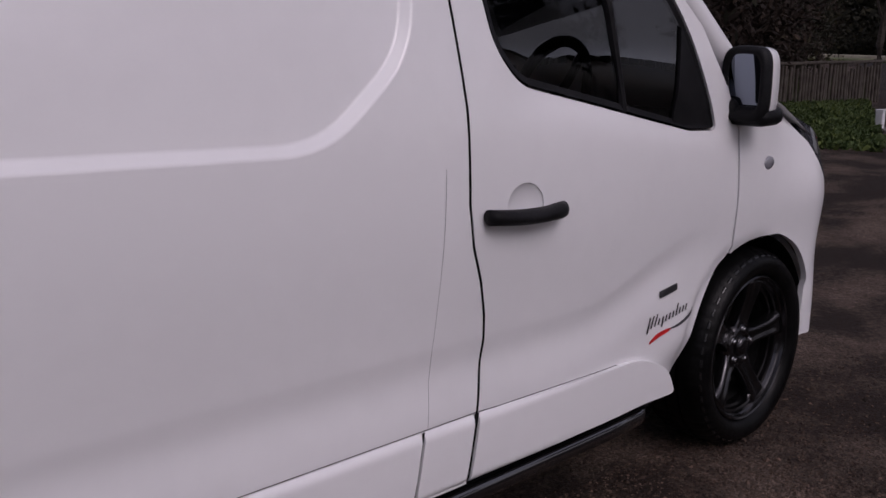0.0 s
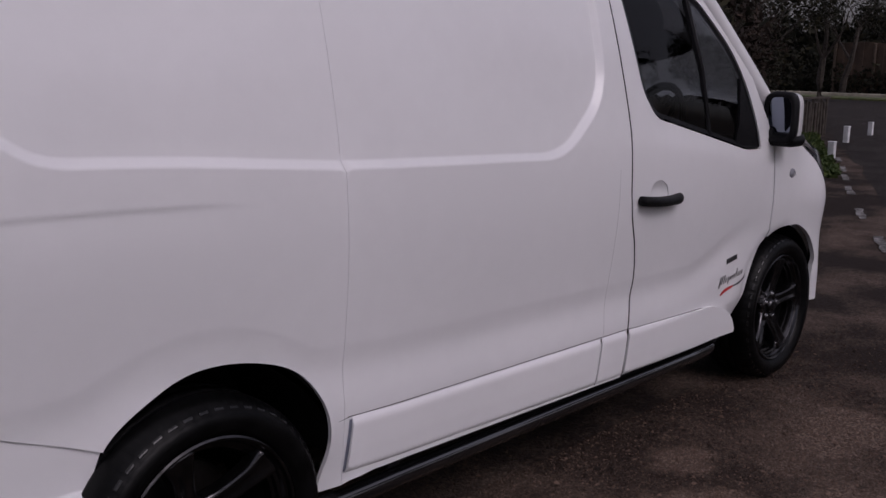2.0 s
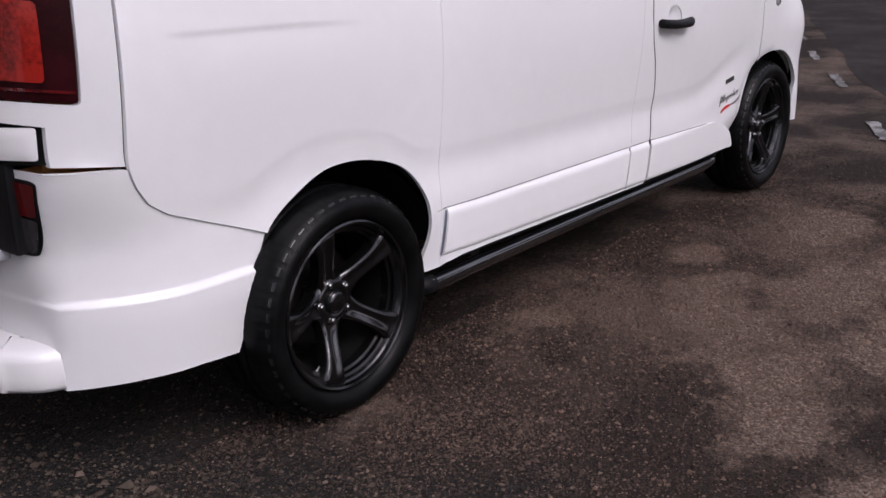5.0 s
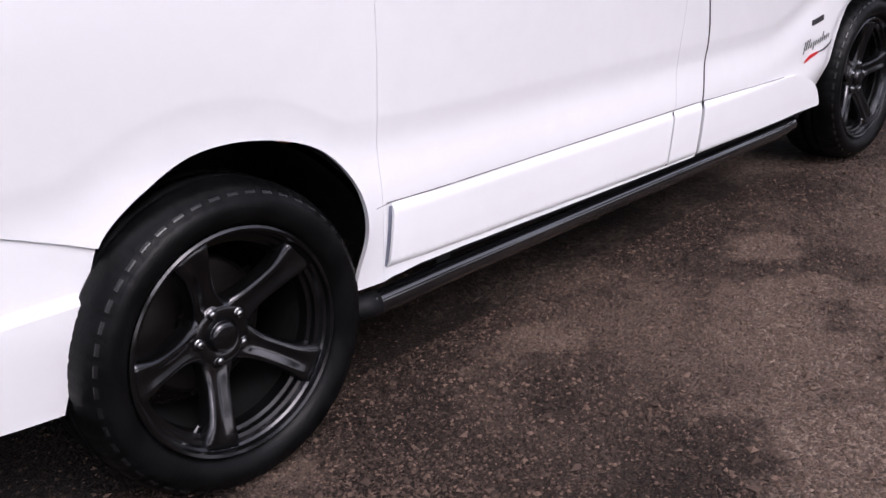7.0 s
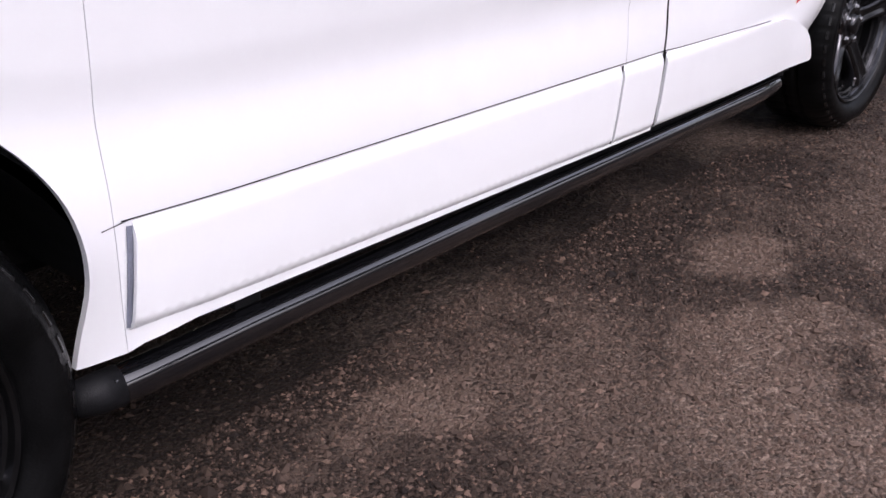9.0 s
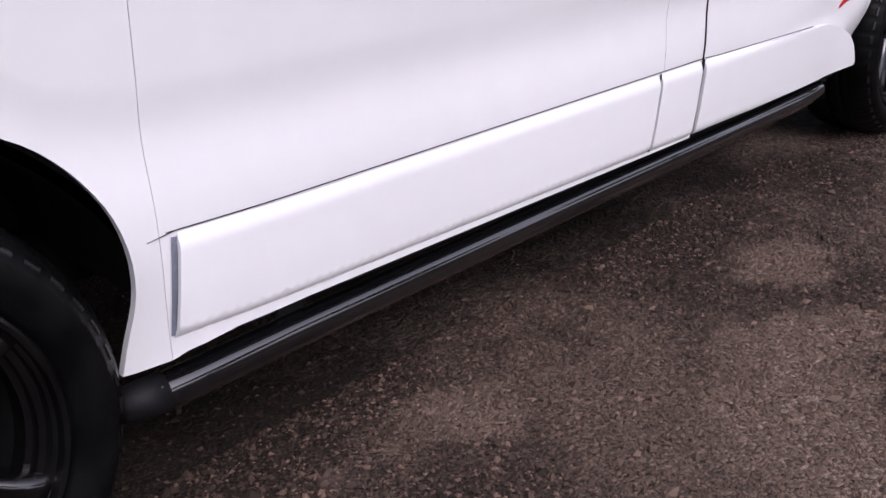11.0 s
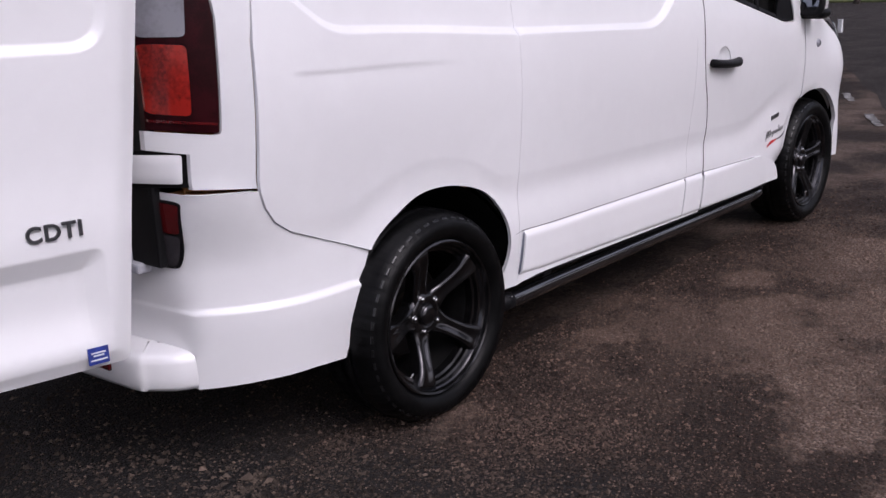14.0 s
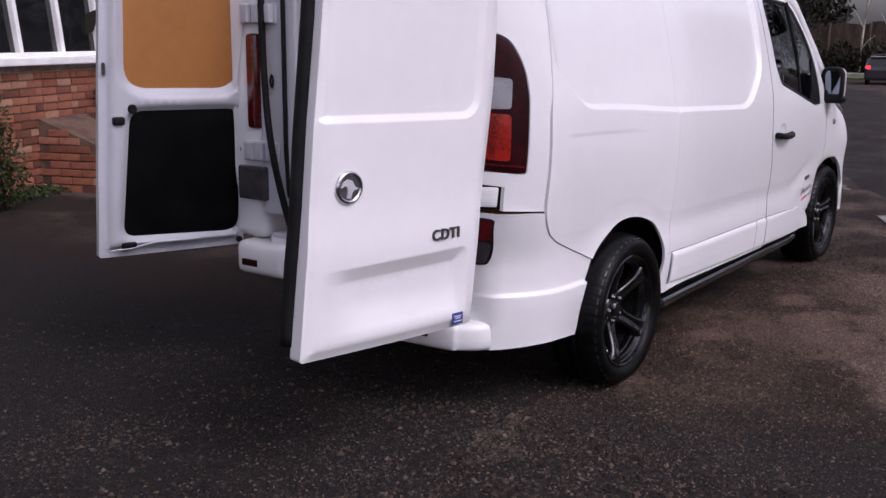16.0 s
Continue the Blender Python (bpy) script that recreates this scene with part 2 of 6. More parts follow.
def sheet(poly, place, holes=(), step=0.03, gap=0.0, lip=0.02, lip_dir=(0, 1, 0), lines=()):
    """A smooth sheet over the polygon of (u, v), laid into space by place(u, v), with a folded edge of depth lip."""
    from mathutils.geometry import delaunay_2d_cdt
    outer = refine(inset(poly, gap) if gap else poly, step)
    loops = [outer] + [refine(inset(h, -gap) if gap else h, step) for h in holes]
    pts, edges = [], []
    for lp in loops:
        o = len(pts)
        pts += lp
        edges += [(o + i, o + (i + 1) % len(lp)) for i in range(len(lp))]
    o = np.array(outer)
    gu = np.arange(o[:, 0].min() + step * 0.37, o[:, 0].max(), step * 0.87)
    gv = np.arange(o[:, 1].min(), o[:, 1].max() + step, step)
    grid = np.array([(u, v + step * (0.41 + 0.5 * (i % 2))) for i, u in enumerate(gu) for v in gv])
    keep = inside_all(grid, outer)
    for lp in loops:
        if lp is not outer:
            keep &= ~inside_all(grid, lp)
        keep &= dist_all(grid, lp) > step * 0.45
    for ln in lines:
        q = np.array(ln)
        good = inside_all(q, outer)
        for lp in loops:
            if lp is not outer:
                good &= ~inside_all(q, lp)
            good &= dist_all(q, lp) > 0.004
        keep &= dist_all(grid, list(ln)) > step * 0.3
        where = {}
        for i in np.nonzero(good)[0]:
            where[int(i)] = len(pts)
            pts.append(tuple(q[i].tolist()))
        edges += [(where[i], where[i + 1]) for i in where if i + 1 in where]
    pts += [tuple(q) for q in grid[keep].tolist()]
    vo, eo, fo, _, _, _ = delaunay_2d_cdt([Vector(p) for p in pts], edges, [], 0, 1e-6)
    bm = bmesh.new()
    verts = [bm.verts.new(place(p.x, p.y)) for p in vo]
    mid = np.array([sum((vo[i] for i in f), Vector((0, 0))) / len(f) for f in fo])
    ok = inside_all(mid, outer)
    for lp in loops[1:]:
        ok &= ~inside_all(mid, lp)
    for f, good in zip(fo, ok):
        a, b, c = (vo[i] for i in f[:3])
        if good and abs((b - a).cross(c - a)) > 0.004 * step * step:
            bm.faces.new([verts[i] for i in f]).smooth = True
    loose = [v for v in bm.verts if not v.link_faces]
    bmesh.ops.delete(bm, geom=loose, context='VERTS')
    bm.normal_update()
    if lip:
        d = Vector(lip_dir) * lip
        for lp in loops:
            ring = [Vector(place(*p)) for p in lp]
            top = [bm.verts.new(p) for p in ring]
            low = [bm.verts.new(p + d) for p in ring]
            for i in range(len(ring)):
                j = (i + 1) % len(ring)
                bm.faces.new((top[i], top[j], low[j], low[i]))
    return bm


# ---- the van ----
RAKE = 0.027          # the body stands nose-down on its wheels
WB, HUB_Z, TYRE_R = 3.098, 0.334, 0.334
MID_Y = 0.87
RPANEL = round_poly([(-0.58, 1.92), (-0.500, 1.415), (-0.283, 1.218), (0.38, 1.200), (1.30, 1.211), (1.552, 1.41), (1.565, 1.92)], [0, 0.03, 0.045, 0.0, 0.10, 0.12, 0], 6)
RP = RPANEL


def panel_recess(x, z):
    p = np.array([[x, z]])
    d = dist_all(p, RP)[0]
    s = d if inside_all(p, RP)[0] else -d
    return min(1.0, max(0.0, (s + 0.010) / 0.020)) * smoothstep(-0.475, -0.425, x)


def tuck(x, z):
    """How far the flank draws in: in plan towards the tail, and at the lower corners of the arches."""
    t = 0.085 * smoothstep(0.62, -0.34, x)
    if x < -0.40:
        t += 0.030 * ((-0.40 - x) / 0.20) ** 2
    if 0.0 < x < 0.5:
        t += 0.045 * smoothstep(0.44, 0.31, x) * smoothstep(0.52, 0.36, z)
    if 2.3 < x < 2.8:
        t += 0.040 * smoothstep(2.40, 2.60, x) * smoothstep(0.56, 0.40, z)
    return t


def waist(x):
    """Height of the crease along the flank."""
    line = 0.732 + 0.008 * (x - 0.4) + 0.17 * smoothstep(2.1, 2.7, x)
    over = 0.45 ** 2 - (x - 0.03) ** 2
    bow = 0.378 + math.sqrt(over) if over > 0 else 0.0
    return 0.5 * (line + bow + math.sqrt((line - bow) ** 2 + 0.0004))


def soft_ramp(t):
    """From 0 to 1, with a tight bend at the start."""
    t = min(1.0, t)
    return 0.0 if t < -0.06 else ((t + 0.06) ** 2 / 0.24 if t < 0.06 else t - 0.35 * max(0.0, t - 0.4) ** 2)


def side_y(x, z):
    """The right flank's y at x and height z, before the rake; it grows towards the van's middle."""
    y = 0.012 - 0.03 * math.exp(-((z - 1.04) / 0.30) ** 2)
    if z > 1.22:
        y += 0.155 * ((z - 1.22) / 0.72) ** 1.7
    # a waist low down, that arches over the rear wheel and rises towards the front one
    down = waist(x) - z
    k = smoothstep(-0.50, -0.38, x) * (1 - smoothstep(2.45, 2.75, x))
    y += k * (0.0052 * soft_ramp(down / 0.06) - 0.0135 * smoothstep(0.05, 0.19, down))
    # flares round the wheels
    for cx, cz, r0 in ((0.0, 0.34, 0.40), (3.03, 0.43, 0.405)):
        r = math.hypot(x - cx, z - cz)
        y -= (0.0 if cx < 1 else 0.021) * smoothstep(0.25, 0.03, r - r0) * smoothstep(0.9, 0.5, z)
        y += (0.0 if cx < 1 else 0.010) * smoothstep(0.018, 0.0, r - r0)
    y += 0.020 * panel_recess(x, z) + tuck(x, z)
    # a long shallow crease behind the seam
    if -0.45 < x < 0.20:
        y += 0.0028 * smoothstep(1.118, 1.106, z) * smoothstep(1.04, 1.10, z) * smoothstep(-0.43, -0.36, x) * smoothstep(0.18, -0.09, x)
    # a dished belt under the door glass
    y += 0.012 * math.exp(-((z - (1.29 - 0.11 * (x - 2.2))) / 0.045) ** 2) * smoothstep(1.78, 1.95, x) * smoothstep(2.85, 2.6, x)
    y += 0.030 * smoothstep(1.9, 2.9, x)
    if x > 3.40:
        y += 0.9 * ((x - 3.40) / 0.62) ** 2.2
    if x > 3.0 and z > 0.95:
        y += 0.45 * (z - 0.95) ** 1.5 * smoothstep(2.95, 3.35, x)
    return y


def spline(pts, n=6):
    """A smooth run through points."""
    out = []
    for i in range(len(pts) - 1):
        a, b, c, d = (Vector(pts[max(i - 1, 0)]), Vector(pts[i]), Vector(pts[i + 1]), Vector(pts[min(i + 2, len(pts) - 1)]))
        for k in range(n):
            t = k / n
            out.append(tuple(0.5 * (2 * b + (c - a) * t + (2 * a - 5 * b + 4 * c - d) * t * t + (3 * b - a - 3 * c + d) * t ** 3)))
    return out + [tuple(pts[-1])]


def body(x, y, z):
    """From the level drawing to the standing van: nose-down rake, more so high up, and the tail drawn out above the bumper."""
    dx = -0.085 * smoothstep(-0.10, -0.42, x) * smoothstep(0.60, 0.86, z) if x < 0 else 0.0
    dz = -0.021 * max(0.0, x) * smoothstep(0.55, 1.1, z) + 0.008 * smoothstep(0.7, 0.5, z) * smoothstep(0.0, 0.5, x)
    return (x + dx, y, z + dz - RAKE * x)


def flank(off=0.0):
    return lambda x, z: body(x, side_y(x, z) + off, z)


def arc(cx, cz, r, a0, a1, n=24, flat=1.0):
    """Points on an arch; angles in degrees from straight up, towards the front positive."""
    return [(cx + r * math.sin(radians(a0 + (a1 - a0) * k / n)), cz + flat * r * math.cos(radians(a0 + (a1 - a0) * k / n))) for k in range(n + 1)]


van = thing("van", "white panel van parked on gravel with both rear doors open", "van")

REAR_ARCH = spline([(-0.270, 0.500), (-0.222, 0.602), (-0.114, 0.683), (-0.008, 0.729), (0.125, 0.730), (0.258, 0.686), (0.339, 0.586), (0.364, 0.455), (0.341, 0.326)])
FRONT_ARCH = spline([(2.625, 0.395), (2.71, 0.585), (2.80, 0.731), (2.86, 0.778), (2.97, 0.822), (3.10, 0.838), (3.20, 0.828), (3.33, 0.750), (3.405, 0.61), (3.385, 0.44)])
GAP = [(1.640, 1.93), (1.660, 1.60), (1.682, 1.28), (1.678, 1.08), (1.692, 0.98), (1.722, 0.89), (1.742, 0.80), (1.748, 0.72), (1.738, 0.62), (1.726, 0.52), (1.702, 0.384)]
WINDOW = round_poly([(1.728, 1.80), (1.796, 1.42), (1.866, 1.342), (2.60, 1.222), (2.735, 1.222), (2.60, 1.56), (2.26, 1.80)], [0.06, 0.05, 0.08, 0.03, 0.02, 0.4, 0.10], 7)
QUARTER = [(-0.530, 0.827), (-0.530, 0.775), (-0.522, 0.732), (-0.490, 0.698), (-0.385, 0.650), (-0.231, 0.589)]
SEAM_X = 0.403


CREASE = [refine(inset(RP, g), 0.02) for g in (0.0145, 0.010, 0.0065, -0.0065, -0.010, -0.0145)]
CREASE += [[(-0.45 + 0.02 * k, z) for k in range(34)] for z in (1.123, 1.118, 1.112, 1.106, 1.100)]
WAIST = [[(-0.52 + 0.02 * k, waist(-0.52 + 0.02 * k) + o) for k in range(160)] for o in (0.014, 0.006, 0.0, -0.007, -0.018)]
CREASE += WAIST
quarter_panel = QUARTER + [p for p in REAR_ARCH if p[1] > QUARTER[-1][1] + 0.003 or p[0] > 0.05] + [(0.356, 0.328), (SEAM_X - 0.003, 0.340), (SEAM_X, 0.85), (SEAM_X - 0.006, 1.21), (SEAM_X - 0.012, 1.93), (-0.455, 1.93), (-0.480, 1.50), (-0.518, 1.20)]
part("rear_side_panel", sheet(quarter_panel, flank(), gap=0.0006, lip=0.012, step=0.028, lines=CREASE), WHITE, van)
centre_panel = [(SEAM_X - 0.003, 0.340), (0.42, 0.350), (0.50, 0.361), (0.62, 0.365), (1.702, 0.372)] + GAP[::-1][1:] + [(SEAM_X - 0.012, 1.93), (SEAM_X - 0.006, 1.21), (SEAM_X, 0.85)]
part("centre_side_panel", sheet(centre_panel, flank(), gap=0.0006, lip=0.012, step=0.028, lines=CREASE), WHITE, van)
door_front = [(2.882, 0.80), (2.880, 0.98), (2.866, 1.222), (2.82, 1.34), (2.68, 1.56), (2.36, 1.80), (2.2, 1.90), (2.05, 1.93)]
door_poly = GAP[::-1][:1] + [(2.52, 0.388), (2.61, 0.386)] + [p for p in FRONT_ARCH if p[0] < 2.875 and p[1] > 0.41] + door_front + GAP[:1] + GAP[1:-1]
SCOOP = [(1.865 + 0.055 * math.cos(2 * math.pi * k / 24), 1.066 + 0.044 * math.sin(2 * math.pi * k / 24)) for k in range(24)]
front_door = part("front_door", sheet(door_poly, flank(), holes=[WINDOW, SCOOP], gap=0.0078, lip=0.03, step=0.026, lines=WAIST), WHITE, van)
fender = [p for p in FRONT_ARCH if p[0] > 2.885 and p[1] > 0.45] + [(3.40, 0.40), (3.52, 0.40), (3.86, 0.42), (3.90, 0.66), (3.86, 0.86), (3.70, 0.98), (3.52, 1.02), (3.40, 1.16), (3.25, 1.255), (3.05, 1.32), (2.85, 1.35), (2.866, 1.222), (2.880, 0.98), (2.884, 0.80)]
part("front_fender", sheet(fender, flank(), gap=0.0012, lip=0.02, step=0.03), WHITE, van)


def bumper_line(x):
    return 0.510 + 0.012 * (x + 0.35)


def bumper_place(x, z):
    """Along the side, then round a tight corner and across the rear."""
    line = bumper_line(x)
    corner = -0.730 + 0.085 * smoothstep(0.60, 0.86, z)
    xs = max(x, corner)
    y = side_y(xs, max(z, 0.62)) + 0.006 - 0.020 * smoothstep(line + 0.001, line - 0.012, z) + 0.10 * max(0.0, 0.45 - z)
    if xs < -0.50:
        y += 0.060 * ((-0.50 - xs) / 0.26) ** 2
    px, py, pz = body(xs, y, z)
    if x < corner:
        run, r, p0, p1 = (corner - x) * 3.0, 0.055, 0.50, 1.48
        bend = min(run, r * (p1 - p0))
        p = p0 + bend / r
        px -= r * (math.sin(p) - math.sin(p0)) + (run - bend) * math.cos(p1)
        py += r * (math.cos(p0) - math.cos(p)) + (run - bend) * math.sin(p1)
    return (px, py, pz)


BUMP_LINES = [[(x / 100, bumper_line(x / 100) + o) for x in range(-86, -25, 2)] for o in (0.005, 0.001, -0.004, -0.008, -0.012, -0.016)]
rear_bumper = hub("rear_bumper", (-0.6, 0.1, 0.4), van, "white plastic rear bumper")
bumper_poly = [(-0.46, 0.293), (-0.60, 0.290), (-0.741, 0.281), (-0.743, 0.381), (-0.930, 0.381), (-0.930, 0.590), (-0.802, 0.598), (-0.793, 0.622), (-0.730, 0.806), (-0.705, 0.826), (-0.530, 0.824)] + QUARTER[1:] + [(-0.258, 0.520), (-0.275, 0.490), (-0.346, 0.287)]
part("bumper_corner", sheet(bumper_poly, bumper_place, gap=0.0014, lip=0.03, step=0.02, lines=BUMP_LINES), WHITE, rear_bumper)
bm = bmesh.new()
prev = None
_q = bumper_place(-0.741, 0.34)
STEP_RUN = spline([(_q[0] + 0.004, _q[1] - 0.001), (_q[0] - 0.050, _q[1] + 0.026), (-0.848, _q[1] + 0.080), (-0.872, 0.36), (-0.884, 0.50), (-0.895, 0.75), (-0.897, 1.0), (-0.893, 1.18)], 5)
for i, (x, y) in enumerate(STEP_RUN):
    ax, ay = STEP_RUN[max(i - 1, 0)]
    bx, by = STEP_RUN[min(i + 1, len(STEP_RUN) - 1)]
    n2 = Vector((by - ay, -(bx - ax), 0)).normalized()
    cur = [bm.verts.new(body(x + n2.x * o, y + n2.y * o, z)) for o, z in ((0.035 + 0.085 * min(1.0, i / 14), 0.394), (0.030, 0.391), (0.014, 0.387), (0.004, 0.378), (0.0, 0.362), (0.0, 0.325), (0.002, 0.298), (0.008, 0.286), (0.16, 0.281))]
    if prev:
        for k in range(8):
            bm.faces.new((prev[k], cur[k], cur[k + 1], prev[k + 1]))
    else:
        bm.faces.new(cur)
    prev = cur
bm.faces.new(prev[::-1])
part("bumper_step", bm, WHITE, rear_bumper, smooth=True)
bm = bmesh.new()
box(bm, body(-0.884, 0.53, 0.345), (0.012, 0.16, 0.034), 0.004)
part("reflector", bm, RED, rear_bumper, "red reflector")
bm = bmesh.new()
box(bm, body(-0.795, 1.11, 0.515), (0.03, 0.52, 0.20), 0.010)
part("rear_valance", bm, WHITE, rear_bumper)

# body-coloured mouldings along the sill
def mould_top(x):
    return 0.528 + 0.012 * (min(x, 1.75) - 0.41)


def mould(x, z):
    t = min(1.0, max(0.0, (mould_top(x) - z + 0.012 * smoothstep(1.74, 2.34, x)) / 0.026))
    up = 1 - (1 - t) ** 2
    low = 0.5 * (side_y(x, max(z, 0.40)) - side_y(x, 0.60)) * smoothstep(0.60, 0.50, x)
    return body(x, side_y(x, 0.60) - 0.0125 * up + low + 0.05 * max(0.0, 0.44 - z) + 0.9 * max(0.0, 0.388 - z), z)


MOULD_LINES = [[(0.40 + 0.015 * k, mould_top(0.40 + 0.015 * k) - o) for k in range(146)] for o in (0.004, 0.008, 0.013, 0.019, 0.026, 0.034)] + [[(0.42 + 0.015 * k, 0.389) for k in range(144)]]
for poly in (round_poly([(0.405, 0.372), (1.526, 0.377), (1.556, 0.541), (0.425, 0.527)], [0.004, 0.0, 0.0, 0.006]),
             [(1.535, 0.377), (1.692, 0.379), (1.721, 0.5435), (1.565, 0.5415)],
             round_poly([(1.708, 0.380), (2.570, 0.394), (2.525, 0.480), (2.39, 0.534), (1.737, 0.541)], [0, 0.02, 0.07, 0.14, 0])):
    part("sill_moulding", sheet(poly, mould, gap=0.0, lip=0.007 if poly[0][0] < 1 else 0.045, step=0.012, lines=MOULD_LINES), WHITE, van, smooth=True)


def ribbon(nm, pts, w, material, off):
    """A thin dark joint line laid on the flank."""
    bm = bmesh.new()
    prev = None
    for i, p in enumerate(pts):
        a, b = Vector(pts[max(i - 1, 0)]), Vector(pts[min(i + 1, len(pts) - 1)])
        d = (b - a).normalized() * w / 2
        cur = [bm.verts.new(flank(off)(p[0] - d.y, p[1] + d.x)), bm.verts.new(flank(off)(p[0] + d.y, p[1] - d.x))]
        if prev:
            bm.faces.new((prev[0], prev[1], cur[1], cur[0]))
        prev = cur
    part(nm, bm, material, van)


ribbon("moulding_joint", [(0.41 + 0.03 * k, mould_top(0.41 + 0.03 * k) + 0.0022) for k in range(45)] + [(1.80, 0.5435), (2.0, 0.542), (2.2, 0.538), (2.29, 0.5365)], 0.0020, DARK, -0.0015)
ribbon("moulding_joint", [(0.383 + 0.008 * k, 0.523 + 0.0014 * k) for k in range(6)], 0.0014, DECAL_GREY, -0.0015)
# this strip paints the shaded groove where the moulding starts
ribbon("moulding_gap", [(0.4215, 0.522), (0.4175, 0.48), (0.4125, 0.43), (0.407, 0.378)], 0.012, GROOVE_SHADE, -0.0025)
ribbon("door_joint", spline([(x + 0.004, z) for x, z in GAP], 4), 0.0088, DARK, 0.0004)
ribbon("door_joint", [(1.729, 0.545), (1.716, 0.46), (1.700, 0.384)], 0.015, DARK, -0.004)
ribbon("door_joint", [(1.5605, 0.541), (1.547, 0.46), (1.531, 0.380)], 0.008, DARK, -0.004)
ribbon("panel_joint", [(1.612 - 0.0036 * k, 1.16 - 0.063 * k) for k in range(11)], 0.0009, DECAL_GREY, -0.0010)

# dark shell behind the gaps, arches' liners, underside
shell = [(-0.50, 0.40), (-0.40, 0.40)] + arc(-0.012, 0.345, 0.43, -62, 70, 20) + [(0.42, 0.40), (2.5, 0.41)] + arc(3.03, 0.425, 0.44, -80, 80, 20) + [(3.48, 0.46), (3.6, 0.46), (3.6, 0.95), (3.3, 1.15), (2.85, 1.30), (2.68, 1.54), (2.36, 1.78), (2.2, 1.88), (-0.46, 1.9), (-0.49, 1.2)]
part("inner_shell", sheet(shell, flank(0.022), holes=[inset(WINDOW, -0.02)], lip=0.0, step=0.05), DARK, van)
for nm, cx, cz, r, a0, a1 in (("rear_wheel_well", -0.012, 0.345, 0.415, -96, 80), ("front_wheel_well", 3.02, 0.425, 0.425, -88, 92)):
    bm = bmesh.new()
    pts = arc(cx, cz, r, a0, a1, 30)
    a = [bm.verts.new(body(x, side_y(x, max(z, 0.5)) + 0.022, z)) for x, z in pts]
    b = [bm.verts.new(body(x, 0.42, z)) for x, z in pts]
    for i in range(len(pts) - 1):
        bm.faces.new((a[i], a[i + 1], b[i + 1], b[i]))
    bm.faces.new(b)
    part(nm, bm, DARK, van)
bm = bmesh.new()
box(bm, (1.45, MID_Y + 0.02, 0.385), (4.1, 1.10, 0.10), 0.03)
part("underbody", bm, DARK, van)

# roof, bonnet, windscreen, far flank
bm = bmesh.new()
rows = []
for x in [-0.74, -0.56, -0.3, 0.3, 0.9, 1.5, 2.05]:
    ring = []
    for k in range(13):
        s = k / 12
        y = (1 - s) * side_y(max(x, -0.54), 1.93) + s * (2 * MID_Y - side_y(max(x, -0.54), 1.93))
        ring.append(bm.verts.new(body(x, y, 1.93 + 0.05 * math.sin(math.pi * s) ** 0.6)))
    rows.append(ring)
for a, b in zip(rows, rows[1:]):
    for k in range(12):
        bm.faces.new((a[k], b[k], b[k + 1], a[k + 1]))
part("roof", bm, WHITE, van, smooth=True)
bm = bmesh.new()
prev = None
for x, z in ((2.05, 1.95), (2.36, 1.83), (2.70, 1.57), (2.98, 1.33)):
    y0 = side_y(min(x, 2.6), min(z, 1.85)) + 0.06
    cur = [bm.verts.new(body(x + 0.25 * math.sin(math.pi * k / 10), y0 + (2 * (MID_Y - y0)) * k / 10, z + 0.01)) for k in range(11)]
    if prev:
        for k in range(10):
            bm.faces.new((prev[k], cur[k], cur[k + 1], prev[k + 1]))
    prev = cur
windscreen = part("windscreen", bm, GLASS, van, smooth=True)
windscreen.visible_shadow = False
bm = bmesh.new()
tube(bm, [body(2.05, side_y(2.05, 1.92) + 0.02, 1.935), body(2.38, side_y(2.38, 1.80) + 0.025, 1.805), body(2.70, side_y(2.6, 1.56) + 0.03, 1.545), body(2.93, side_y(2.6, 1.36) + 0.04, 1.35), body(3.05, 0.10, 1.29)], [0.04, 0.045, 0.045, 0.045, 0.03], 10)
part("windscreen_pillar", bm, WHITE, van, smooth=True)
bm = bmesh.new()
prev = None
for x, z in ((2.95, 1.335), (3.2, 1.28), (3.5, 1.15), (3.72, 1.0), (3.86, 0.80), (3.92, 0.60), (3.90, 0.42)):
    y0 = side_y(min(x, 3.8), min(z, 1.2)) - 0.004
    cur = [bm.verts.new(body(x + 0.10 * math.sin(math.pi * k / 12), y0 + 2 * (MID_Y - y0) * k / 12, z)) for k in range(13)]
    if prev:
        for k in range(12):
            bm.faces.new((prev[k], cur[k], cur[k + 1], prev[k + 1]))
    prev = cur
part("bonnet", bm, WHITE, van, smooth=True)
far_poly = [(-0.72, 0.42), (3.7, 0.42), (3.8, 0.9), (3.3, 1.2), (2.85, 1.32), (2.68, 1.56), (2.2, 1.88), (-0.72, 1.93)]
far_win = round_poly([(1.70, 1.80), (1.765, 1.42), (1.842, 1.345), (2.60, 1.23), (2.70, 1.24), (2.58, 1.54), (2.26, 1.78)], 0.04)
part("far_flank", sheet(far_poly, lambda x, z: body(x, 2 * MID_Y - side_y(x, z) + 0.013 * panel_recess(x, z), z), holes=[far_win], lip=0.03, lip_dir=(0, -1, 0), step=0.08), WHITE, van)


NUT = mat("dull_steel", (0.22, 0.22, 0.225), 0.25, metal=1.0, vary=0.1)
DISC = mat("worn_brake_disc", (0.018, 0.015, 0.014), 0.5, metal=0.6, vary=0.3)


